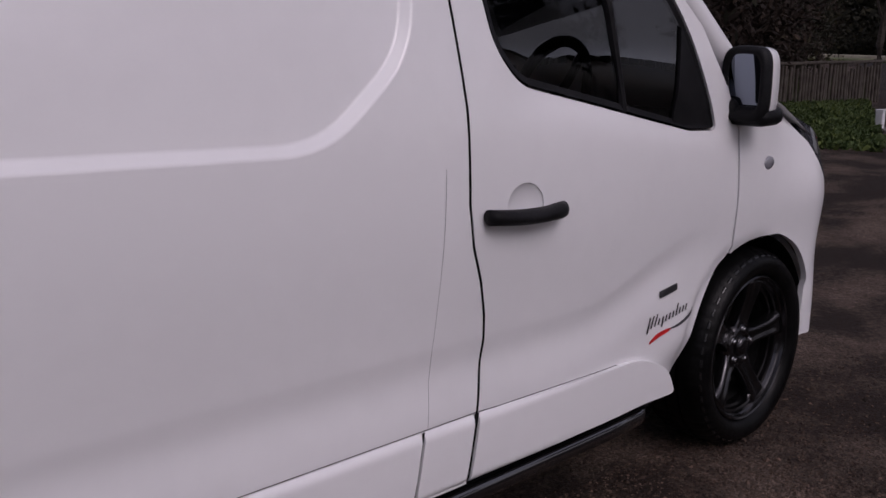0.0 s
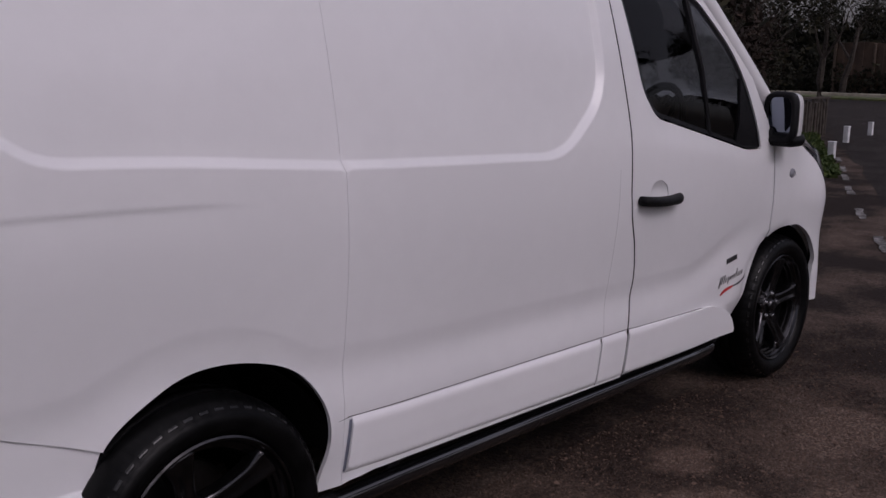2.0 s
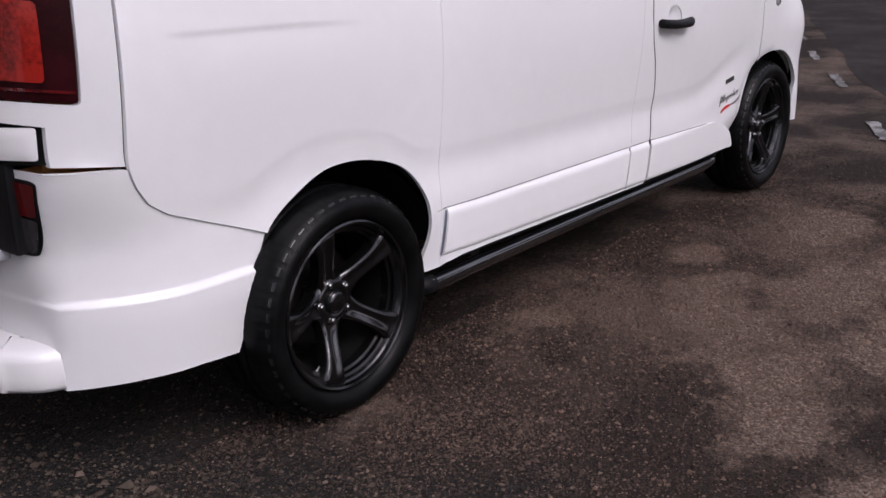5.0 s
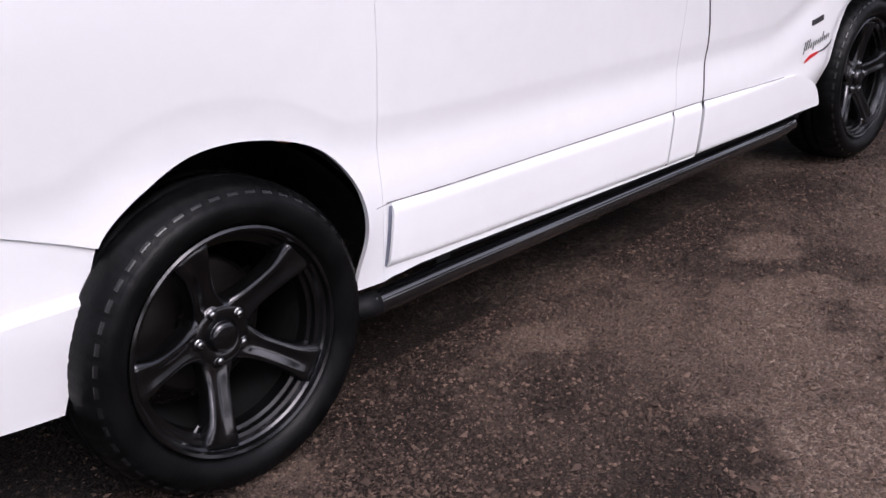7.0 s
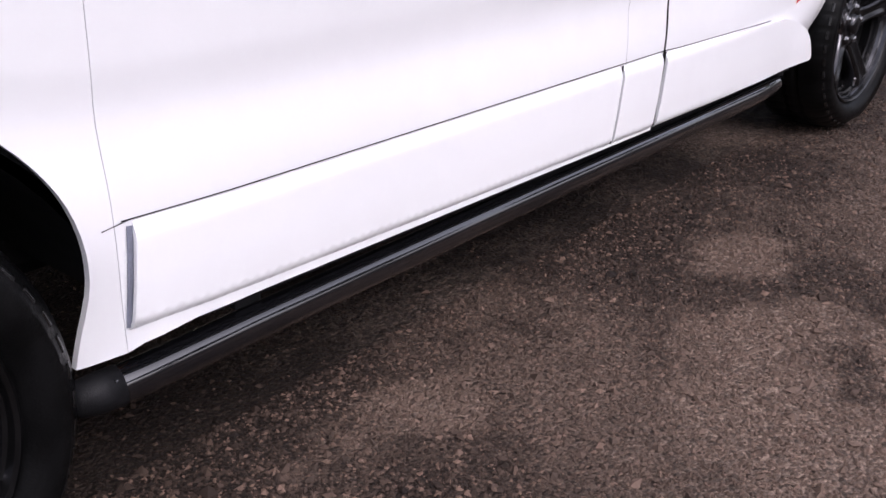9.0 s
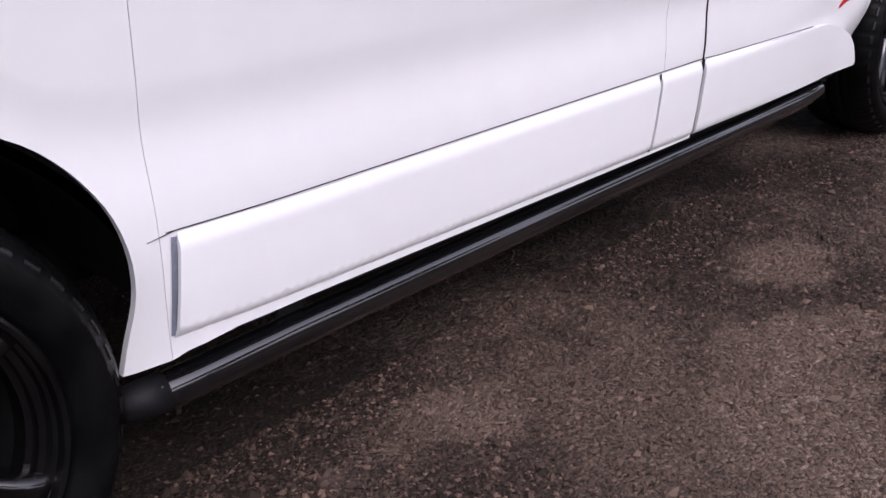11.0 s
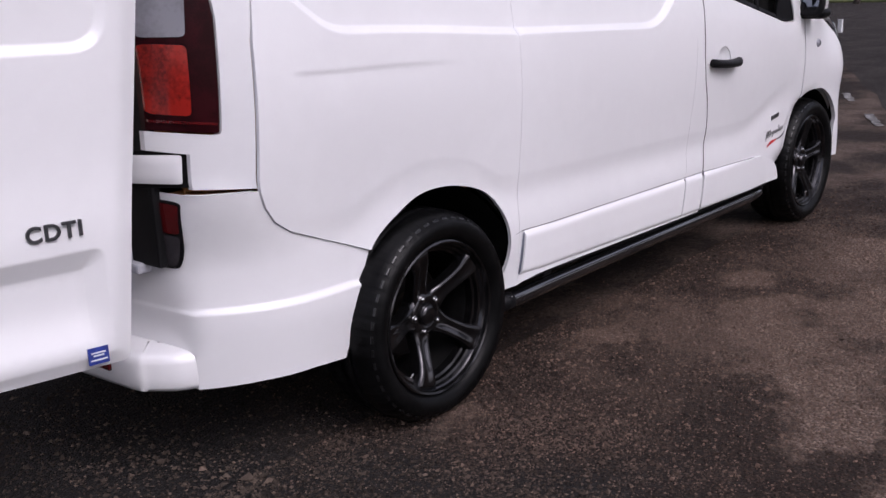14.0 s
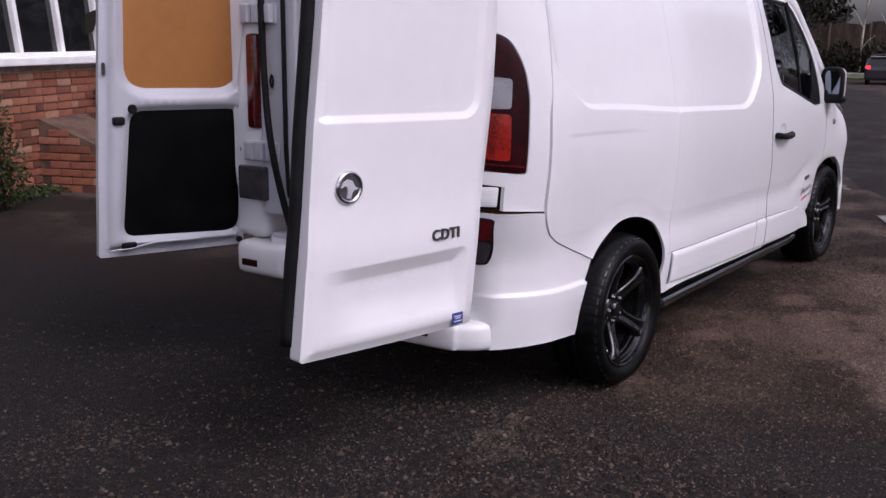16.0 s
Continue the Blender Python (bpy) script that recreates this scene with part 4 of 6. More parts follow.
def leaf_skin(h, d, sign, thick=0.0):
    n = Vector((d.y, -d.x, 0)) * sign

    def put(u, v):
        p = np.array([[u, v]])
        du = dist_all(p, UP_PANEL)[0] * (1 if inside_all(p, UP_PANEL)[0] else -1)
        dl = dist_all(p, LOW_PANEL)[0] * (1 if inside_all(p, LOW_PANEL)[0] else -1)
        fade = smoothstep(0.90, 0.70, u) * smoothstep(0.47, 0.62, v)
        out = 0.010 - 0.012 * min(1.0, max(0.0, (du + 0.012) / 0.024)) - 0.024 * fade * min(1.0, max(0.0, (dl + 0.004) / 0.05))
        out += 0.012 * smoothstep(0.95, 0.75, v) + 0.012 * math.sin(math.pi * min(1, max(0, (u - 0.05) / 0.87))) - 0.02 * smoothstep(0.06, 0.0, dist_all(p, DOOR_OUT)[0]) ** 2
        q = h + d * u + n * (out - thick)
        return (q.x, q.y, q.z + v - RAKE * q.x)
    return put, n


h, d = leaf((-0.775, 0.165), (-1.65, 0.33))
put, n = leaf_skin(h, d, -1)
if n.y > 0:
    put, n = leaf_skin(h, d, 1)
rd = hub("rear_door", (-0.775, 0.165, 0.5), van, "open right rear door, white outer skin with badge")
part("outer_skin", sheet(DOOR_OUT, put, lip=0.055, lip_dir=tuple(-n), step=0.022, lines=[refine(inset(UP_PANEL, g), 0.02) for g in (0.016, 0.012, 0.008, -0.008, -0.012, -0.016)] + [refine(inset(LOW_PANEL, g), 0.02) for g in (-0.009, -0.004, 0.0, 0.042, 0.047)]), WHITE, rd)


def flat_leaf(h, d, n, off):
    def put2(u, v):
        q = h + d * u + n * off
        return (q.x, q.y, q.z + v - RAKE * q.x)
    return put2


part("inner_skin", sheet(inset(DOOR_OUT, 0.012), flat_leaf(h, d, n, -0.058), lip=0.0, step=0.08), WHITE_SHADED, rd)
edge = [(0.80, 1.84), (0.832, 1.50), (0.868, 1.175), (0.891, 0.918), (0.916, 0.71), (0.936, 0.48)]
bm = bmesh.new()
tube(bm, [flat_leaf(h, d, n, -0.074)(u - 0.002, v) for u, v in spline(edge, 4)], 0.028, 10)
part("door_seal", bm, BLACK, rd, "black rubber seal", smooth=True)
# round badge, drawn as a plain ring and wave
bm = bmesh.new()
lathe(bm, [(0.0, 0.006), (0.040, 0.006), (0.041, 0.010), (0.046, 0.012), (0.052, 0.009), (0.053, 0.0)], (0, 0, 0), 'z', 40)
bmesh.ops.reverse_faces(bm, faces=bm.faces)
M = Matrix((d, Vector((0, 0, 1)), n)).transposed().to_4x4()
bc = Vector(put(0.757, 0.985))
bmesh.ops.transform(bm, matrix=Matrix.Translation(bc) @ M, verts=bm.verts)
badge = part("badge", bm, CHROME, rd, "round chrome badge", smooth=True)
bm = bmesh.new()
lathe(bm, [(0.0, 0.0068), (0.040, 0.0068), (0.0402, 0.006)], (0, 0, 0), 'z', 40)
bmesh.ops.transform(bm, matrix=Matrix.Translation(bc) @ M, verts=bm.verts)
part("badge_field", bm, DECAL_GREY, rd)
emblem = [(-0.036, -0.006), (-0.020, 0.004), (-0.010, 0.022), (0.010, 0.027), (0.028, 0.017), (0.035, 0.001), (0.022, 0.007), (0.011, 0.003), (0.009, -0.012), (0.014, -0.033), (-0.003, -0.037), (-0.008, -0.018), (-0.018, -0.010)]
bm = bmesh.new()
low = [bm.verts.new(bc + M.to_3x3() @ Vector((x, y, 0.0068))) for x, y in emblem]
top = [bm.verts.new(bc + M.to_3x3() @ Vector((x * 0.93, y * 0.93, 0.0105))) for x, y in emblem]
bm.faces.new(top)
for k in range(len(emblem)):
    m = (k + 1) % len(emblem)
    bm.faces.new((low[k], low[m], top[m], top[k]))
part("badge_wave", bm, mat("silver_emblem", (0.62, 0.62, 0.64), 0.35, metal=0.3, vary=0.05), rd)


def lettering(text, size, depth, m, material, parent, nm):
    cu = bpy.data.curves.new(nm, 'FONT')
    cu.body, cu.size, cu.extrude, cu.align_x, cu.space_character = text, size, depth, 'CENTER', 1.12
    cu.offset = 0.0012
    tmp = new("tmp_text", cu)
    bpy.context.view_layer.update()
    me = bpy.data.meshes.new_from_object(tmp.evaluated_get(bpy.context.evaluated_depsgraph_get()))
    bpy.data.objects.remove(tmp)
    me.transform(m)
    me.materials.clear()
    me.materials.append(material)
    me.name = nm
    ob = new(nm, me)
    ob.parent = parent
    ob.matrix_parent_inverse = world_of(parent).inverted()
    return ob


# width runs from the free edge to the hinge as read from outside
tc = Vector(put(0.347, 0.780))
Mt = Matrix((-d, Vector((0, 0, 1)), n)).transposed().to_4x4()
tagged(lettering("CDTI", 0.052, 0.003, Matrix.Translation(tc + n * 0.004) @ Mt, INK, rd, "model_letters"), "dark chrome letters CDTI")
st = Vector(put(0.285, 0.485)) + n * 0.004
bm = bmesh.new()
box(bm, st, (0.05, 0.002, 0.042), 0.0, Mt.to_3x3() @ Matrix.Rotation(radians(90), 3, 'X') @ Matrix.Rotation(0, 3, 'Z'))
sticker = part("sticker", bm, STICKER_BLUE, rd, "small blue sticker")
for k, (w, zz) in enumerate(((0.034, 0.008), (0.026, 0.001), (0.040, -0.010))):
    bm = bmesh.new()
    box(bm, st + n * 0.002 + Vector((0, 0, zz)), (w, 0.001, 0.004), 0.0, Mt.to_3x3() @ Matrix.Rotation(radians(90), 3, 'X'))
    part("sticker_bar", bm, STICKER_WHITE, rd)

# far door: its inner side shows
hl, dl = leaf((-0.77, 1.62), (-1.35, 1.87), -0.045)
nl = Vector((dl.y, -dl.x, 0))
if nl.y > 0:
    nl = -nl
ld = hub("rear_door", (-0.77, 1.62, 0.5), van, "open left rear door showing its inner side, plywood panel and black trim")
LEFT_OUT = round_poly([(-0.008, 0.585), (-0.05, 1.174), (-0.11, 1.86), (0.55, 1.86), (0.569, 1.595), (0.608, 0.957), (0.629, 0.565)], [0.02, 0, 0.05, 0.06, 0, 0, 0.015])
LPLY = round_poly([(0.00, 1.285), (0.484, 1.280), (0.462, 1.80), (-0.037, 1.80)], [0.10, 0.10, 0.05, 0.05], 8)
LTRIM = round_poly([(0.018, 0.652), (0.522, 0.655), (0.466, 1.186), (-0.010, 1.196)], [0.07, 0.05, 0.06, 0.06], 6)


def inner_put(u, v):
    p = np.array([[u, v]])
    din = dist_all(p, LEFT_OUT)[0]
    a = dist_all(p, LPLY)[0] * (1 if inside_all(p, LPLY)[0] else -1)
    b = dist_all(p, LTRIM)[0] * (1 if inside_all(p, LTRIM)[0] else -1)
    off = 0.042 + 0.030 * smoothstep(0.028, 0.055, din) - 0.036 * smoothstep(-0.040, -0.004, a) - 0.026 * smoothstep(-0.026, -0.004, b)
    q = hl + dl * u + nl * off
    return (q.x, q.y, q.z + v - RAKE * q.x)


part("inner_frame", sheet(LEFT_OUT, inner_put, holes=[LPLY, LTRIM], lip=0.045, lip_dir=tuple(-nl), step=0.022, lines=[refine(inset(LEFT_OUT, g), 0.03) for g in (0.028, 0.04, 0.055)] + [refine(inset(LPLY, -g), 0.025) for g in (0.018, 0.04)] + [refine(inset(LTRIM, -g), 0.025) for g in (0.013, 0.026)]), WHITE_SHADED, ld)
part("outer_skin", sheet(LEFT_OUT, flat_leaf(hl, dl, nl, 0.0), lip=0.03, lip_dir=tuple(nl), step=0.08), WHITE, ld)
part("plywood_panel", sheet(inset(LPLY, -0.006), flat_leaf(hl, dl, nl, 0.036), lip=0.0, step=0.06), PLY, ld, "orange-brown plywood panel")
part("trim_panel", sheet(inset(LTRIM, -0.004), lambda u, v: flat_leaf(hl, dl, nl, 0.054 - 0.008 * smoothstep(0.05, 0.0, dist_all(np.array([[u, v]]), LTRIM)[0]))(u, v), lip=0.02, lip_dir=tuple(-nl), step=0.04), CABIN, ld, "black plastic trim panel")


def stud(u, v, r, material, nm, parent, off=0.074, deep=0.008):
    bm = bmesh.new()
    lathe(bm, [(0.0, deep), (r * 0.8, deep), (r, 0.0), (r, -0.01)], (0, 0, 0), 'z', 20)
    q = Vector(flat_leaf(hl, dl, nl, off)(u, v))
    bmesh.ops.transform(bm, matrix=Matrix.Translation(q) @ Matrix((dl, Vector((0, 0, 1)), nl)).transposed().to_4x4(), verts=bm.verts)
    part(nm, bm, material, parent)


ML = Matrix((dl, Vector((0, 0, 1)), nl)).transposed()
stud(0.462, 1.196, 0.020, BLACK, "grommet", ld)
stud(0.016, 0.610, 0.014, BLACK, "grommet", ld, 0.066)
for nm, u, v, sz in (("latch", 0.522, 1.147, (0.05, 0.035, 0.03)), ("pull_strap", 0.507, 0.618, (0.065, 0.028, 0.02)), ("door_grip", -0.03, 1.09, (0.03, 0.13, 0.03))):
    bm = bmesh.new()
    box(bm, Vector(flat_leaf(hl, dl, nl, 0.072)(u, v)), sz, 0.008, ML)
    part(nm, bm, BLACK, ld)
bm = bmesh.new()
tube(bm, [flat_leaf(hl, dl, nl, 0.078)(u, v) for u, v in ((0.585, 0.600), (0.50, 0.606), (0.40, 0.626), (0.2, 0.63))], 0.004, 6)
part("lock_rod", bm, WHITE_SHADED, ld)
bm = bmesh.new()
box(bm, Vector(flat_leaf(hl, dl, nl, 0.05)(0.565, 1.36)), (0.012, 0.05, 0.02), 0.003, ML)
part("striker_slot", bm, INK, ld)
bm = bmesh.new()
box(bm, Vector(flat_leaf(hl, dl, nl, 0.05)(-0.045, 1.02)), (0.09, 0.03, 0.05), 0.008, ML)
part("check_strap", bm, STEEL, ld)

# cargo hold: floor, bulkhead, lining
for nm, c, sz, m in (("cargo_floor", (0.42, MID_Y, 0.60), (2.30, 0.86, 0.02), PLY), ("bulkhead", (1.58, MID_Y, 1.20), (0.03, 1.44, 1.24), CABIN), ("side_lining", (0.42, 0.27, 1.34), (2.28, 0.01, 1.05), PLY), ("side_lining", (0.42, FY - 0.27, 1.34), (2.28, 0.01, 1.05), PLY)):
    bm = bmesh.new()
    box(bm, body(*c), sz, 0.003, seg=1)
    part(nm, bm, m, van)

# ---- cab ----
bm = bmesh.new()
prev = None
for i in range(13):
    y = 0.12 + (FY - 0.24) * i / 12
    cur = [bm.verts.new(body(x, y, z)) for x, z in ((2.95, 1.24), (2.62, 1.235), (2.52, 1.20), (2.48, 1.10), (2.56, 0.9), (2.6, 0.7))]
    if prev:
        for k in range(5):
            bm.faces.new((prev[k], cur[k], cur[k + 1], prev[k + 1]))
    prev = cur
part("dashboard", bm, CABIN, van, smooth=True)
steer = hub("steering_wheel", body(2.38, 0.52, 1.22), van, "black steering wheel")
rs = Matrix.Translation(body(2.36, 0.52, 1.25)) @ Matrix.Rotation(radians(-58), 4, 'Y')
bm = bmesh.new()
ringp = [rs @ Vector((0.19 * math.cos(2 * math.pi * k / 40), 0.19 * math.sin(2 * math.pi * k / 40), 0)) for k in range(41)]
tube(bm, ringp, 0.016, 10, cap=False)
part("rim", bm, CABIN, steer, smooth=True)
for a in (0, 120, 240):
    bm = bmesh.new()
    tube(bm, [rs @ Vector((0.03 * math.cos(radians(a + 90)), 0.03 * math.sin(radians(a + 90)), -0.02)), rs @ Vector((0.185 * math.cos(radians(a + 90)), 0.185 * math.sin(radians(a + 90)), 0))], 0.014, 8)
    part("spoke", bm, CABIN, steer)
bm = bmesh.new()
lathe(bm, [(0.0, 0.02), (0.05, 0.015), (0.065, -0.01), (0.05, -0.05), (0.03, -0.3)], (0, 0, 0), 'z', 20)
bmesh.ops.transform(bm, matrix=rs, verts=bm.verts)
part("boss", bm, CABIN, steer, smooth=True)
for y in (0.50, 0.95, 1.30):
    seat = hub("cab_seat", body(1.9, y, 0.8), van, "dark cloth cab seat")
    for nm, c, sz, ry in (("cushion", (2.0, y, 0.86), (0.48, 0.44, 0.14), 0.0), ("backrest", (1.76, y, 1.14), (0.14, 0.44, 0.56), -0.20), ("headrest", (1.70, y, 1.50), (0.10, 0.24, 0.17), -0.15)):
        bm = bmesh.new()
        box(bm, body(*c), sz, 0.05, Matrix.Rotation(ry, 3, 'Y'), seg=3)
        part(nm, bm, SEAT, seat, smooth=True)

# ---- decals on the door ----
INKY = mat("decal_black", (0.018, 0.018, 0.02), 0.4, vary=0.2, scale=60)
dec = hub("door_decal", body(2.5, 0.02, 0.65), van, "small script decal in dark grey with a red swoosh")


def on_flank(x, z, off=-0.003):
    return Vector(flank(off)(x, z))


def stroke(pts, w, material, nm, off=-0.0025, h0=0.3):
    bm = bmesh.new()
    run = spline(pts, 5)
    m = len(run)
    low, top = [], []
    for i, (x, z) in enumerate(run):
        k = w * (h0 + (1 - h0) * math.sin(math.pi * i / (m - 1)))
        low.append(bm.verts.new(on_flank(x, z - k / 2, off)))
        top.append(bm.verts.new(on_flank(x, z + k / 2, off)))
    for i in range(m - 1):
        bm.faces.new((low[i], low[i + 1], top[i + 1], top[i]))
    part(nm, bm, material, dec)


for k in range(12):
    x0 = 2.425 + 0.0172 * k
    z0, tall = 0.612 + 0.0030 * k, (0.040 if k in (0, 1, 2, 8) else 0.021)
    bm = bmesh.new()
    z1, lean = z0 - (0.012 if k in (0, 4) else 0), 0.30 * tall
    bm.faces.new([bm.verts.new(on_flank(x, z, -0.0025)) for x, z in ((x0, z1), (x0 + 0.0072, z1), (x0 + 0.0072 + lean, z0 + tall), (x0 + lean, z0 + tall))])
    part("script_bar", bm, INKY, dec)
stroke([(2.442, 0.567), (2.48, 0.585), (2.54, 0.597)], 0.016, DECAL_RED, "red_swoosh", h0=0.5)
stroke([(2.535, 0.597), (2.59, 0.604), (2.645, 0.625), (2.658, 0.647)], 0.012, DECAL_GREY, "grey_swoosh", h0=0.25)
bm = bmesh.new()
c = on_flank(2.522, 0.728, -0.004)
box(bm, c, (0.085, 0.004, 0.020), 0.001, Matrix.Rotation(-0.12, 3, 'Y'))
part("small_badge", bm, INK, van, "small dark grey badge bar")


# ---- ground ----
def ground_z(x, y):
    return -0.021 * min(max(0.0, x - 13.0), 40.0)


PATCHES = ((0.95, 0.00, 0.22), (0.76, 0.00, 0.12), (1.34, -0.46, 0.42), (1.58, -0.37, 0.34), (1.20, -0.64, 0.40), (1.95, -0.15, 0.26), (1.00, -0.84, 0.42), (0.04, -0.04, 0.16), (0.70, -1.00, 0.32), (1.80, -0.75, 0.48), (2.6, -0.45, 0.46), (0.45, -1.35, 0.34), (1.45, -1.10, 0.44), (2.3, -0.95, 0.48))


def patch_factor(n, l, at, rag):
    """Where traffic has worn the gravel pale: ragged spots, long in the van's direction."""
    flat = n.new("ShaderNodeVectorMath")
    flat.operation = 'MULTIPLY'
    flat.inputs[1].default_value = (1.0, 1.7, 0.0)
    l.new(at, flat.inputs[0])
    last = None
    for x, y, r in PATCHES:
        d = n.new("ShaderNodeVectorMath")
        d.operation = 'DISTANCE'
        d.inputs[1].default_value = (x, y * 1.7, 0.0)
        l.new(flat.outputs["Vector"], d.inputs[0])
        e = n.new("ShaderNodeMath")
        e.operation = 'MULTIPLY_ADD'
        e.inputs[1].default_value = 0.95
        l.new(rag, e.inputs[0])
        l.new(d.outputs["Value"], e.inputs[2])
        f = n.new("ShaderNodeMapRange")
        f.interpolation_type = 'SMOOTHSTEP'
        f.inputs["From Min"].default_value, f.inputs["From Max"].default_value = 0.85 * r + 0.57, 0.85 * r + 0.29
        l.new(e.outputs["Value"], f.inputs["Value"])
        if last is None:
            last = f.outputs["Result"]
        else:
            g = n.new("ShaderNodeMath")
            g.operation = 'MAXIMUM'
            l.new(last, g.inputs[0])
            l.new(f.outputs["Result"], g.inputs[1])
            last = g.outputs["Value"]
    return last


def dark_tail_factor(n, l, at):
    """Darker, greyer ground behind the van's rear wheels; its edge is ragged."""
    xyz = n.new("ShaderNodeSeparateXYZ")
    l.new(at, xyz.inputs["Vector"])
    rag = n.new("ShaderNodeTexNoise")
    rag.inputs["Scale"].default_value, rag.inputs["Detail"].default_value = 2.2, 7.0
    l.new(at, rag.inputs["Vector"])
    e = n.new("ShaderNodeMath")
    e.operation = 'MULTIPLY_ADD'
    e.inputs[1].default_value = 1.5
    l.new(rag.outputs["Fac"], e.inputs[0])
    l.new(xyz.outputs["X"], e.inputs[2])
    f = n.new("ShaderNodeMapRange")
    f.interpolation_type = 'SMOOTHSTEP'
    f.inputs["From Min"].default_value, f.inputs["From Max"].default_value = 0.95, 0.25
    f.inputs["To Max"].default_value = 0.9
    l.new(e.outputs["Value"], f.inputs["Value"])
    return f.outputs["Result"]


def ground_mat(name, dark, light, patch, fine=1.0, rough=0.9, worn=None):
    """Compacted gravel: fine grain, stones of mixed grey and brown, and pale worn patches."""
    m = bpy.data.materials.new(name)
    m.use_nodes = True
    n, l = m.node_tree.nodes, m.node_tree.links
    b = n["Principled BSDF"]
    b.inputs["Roughness"].default_value = rough
    b.inputs["Specular IOR Level"].default_value = 0.3
    tc = n.new("ShaderNodeTexCoord")
    vo = n.new("ShaderNodeTexVoronoi")
    vo.inputs["Scale"].default_value = 120.0 * fine
    vo.inputs["Randomness"].default_value = 1.0
    big = n.new("ShaderNodeTexNoise")
    big.inputs["Scale"].default_value, big.inputs["Detail"].default_value, big.inputs["Roughness"].default_value = 1.25, 7.0, 0.60
    mid = n.new("ShaderNodeTexNoise")
    mid.inputs["Scale"].default_value, mid.inputs["Detail"].default_value = 38.0 * fine, 5.0
    for t in (vo, big, mid):
        l.new(tc.outputs["Object"], t.inputs["Vector"])
    sep = n.new("ShaderNodeSeparateColor")
    l.new(vo.outputs["Color"], sep.inputs["Color"])
    mixa = n.new("ShaderNodeMix")
    mixa.data_type = 'RGBA'
    mixa.inputs["A"].default_value, mixa.inputs["B"].default_value = (*dark, 1), (*light, 1)
    add = n.new("ShaderNodeMath")
    add.operation = 'MULTIPLY'
    l.new(sep.outputs["Red"], add.inputs[0])
    l.new(mid.outputs["Fac"], add.inputs[1])
    l.new(add.outputs["Value"], mixa.inputs["Factor"])
    ramp = n.new("ShaderNodeMapRange")
    ramp.inputs["From Min"].default_value, ramp.inputs["From Max"].default_value = 0.56, 0.74
    ramp.inputs["To Max"].default_value = 0.70
    grain = n.new("ShaderNodeMath")
    grain.operation = 'MULTIPLY_ADD'
    grain.inputs[1].default_value = 0.22
    l.new(mid.outputs["Fac"], grain.inputs[0])
    l.new(big.outputs["Fac"], grain.inputs[2])
    l.new(grain.outputs["Value"], ramp.inputs["Value"])
    mixb = n.new("ShaderNodeMix")
    mixb.data_type = 'RGBA'
    grit = n.new("ShaderNodeMix")
    grit.data_type = 'RGBA'
    grit.inputs["A"].default_value = (*[c * 0.35 for c in patch], 1)
    grit.inputs["B"].default_value = (*[c * 1.35 for c in patch], 1)
    l.new(sep.outputs["Green"], grit.inputs["Factor"])
    l.new(grit.outputs["Result"], mixb.inputs["B"])
    if worn:
        # the worn pale stretch lies beside the road, from worn[0] to worn[1] along it
        xyz = n.new("ShaderNodeSeparateXYZ")
        l.new(tc.outputs["Object"], xyz.inputs["Vector"])
        fade = n.new("ShaderNodeMapRange")
        fade.interpolation_type = 'SMOOTHSTEP'
        fade.inputs["From Min"].default_value, fade.inputs["From Max"].default_value = worn
        fade.inputs["To Min"].default_value = 0.0
        l.new(xyz.outputs["X"], fade.inputs["Value"])
        both = n.new("ShaderNodeMath")
        both.operation = 'MULTIPLY'
        l.new(ramp.outputs["Result"], both.inputs[0])
        l.new(fade.outputs["Result"], both.inputs[1])
        rag = n.new("ShaderNodeTexNoise")
        rag.inputs["Scale"].default_value, rag.inputs["Detail"].default_value, rag.inputs["Roughness"].default_value = 5.0, 8.0, 0.7
        l.new(tc.outputs["Object"], rag.inputs["Vector"])
        weak = n.new("ShaderNodeMath")
        weak.operation = 'MULTIPLY'
        weak.inputs[1].default_value = 1.0
        l.new(patch_factor(n, l, tc.outputs["Object"], rag.outputs["Fac"]), weak.inputs[0])
        most = n.new("ShaderNodeMath")
        most.operation = 'MAXIMUM'
        l.new(both.outputs["Value"], most.inputs[0])
        l.new(weak.outputs["Value"], most.inputs[1])
        l.new(most.outputs["Value"], mixb.inputs["Factor"])
    else:
        l.new(ramp.outputs["Result"], mixb.inputs["Factor"])
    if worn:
        tail_dark = n.new("ShaderNodeMix")
        tail_dark.data_type = 'RGBA'
        tail_dark.inputs["A"].default_value, tail_dark.inputs["B"].default_value = (0.0042, 0.0036, 0.0035, 1), (0.040, 0.036, 0.036, 1)
        l.new(add.outputs["Value"], tail_dark.inputs["Factor"])
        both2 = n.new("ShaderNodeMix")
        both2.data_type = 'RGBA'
        l.new(dark_tail_factor(n, l, tc.outputs["Object"]), both2.inputs["Factor"])
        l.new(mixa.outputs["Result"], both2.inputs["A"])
        l.new(tail_dark.outputs["Result"], both2.inputs["B"])
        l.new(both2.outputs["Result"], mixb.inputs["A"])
    else:
        l.new(mixa.outputs["Result"], mixb.inputs["A"])
    l.new(mixb.outputs["Result"], b.inputs["Base Color"])
    bp = n.new("ShaderNodeBump")
    bp.inputs["Strength"].default_value, bp.inputs["Distance"].default_value = 0.9, 0.012
    ht = n.new("ShaderNodeMath")
    ht.operation = 'SUBTRACT'
    l.new(mid.outputs["Fac"], ht.inputs[0])
    l.new(vo.outputs["Distance"], ht.inputs[1])
    l.new(ht.outputs["Value"], bp.inputs["Height"])
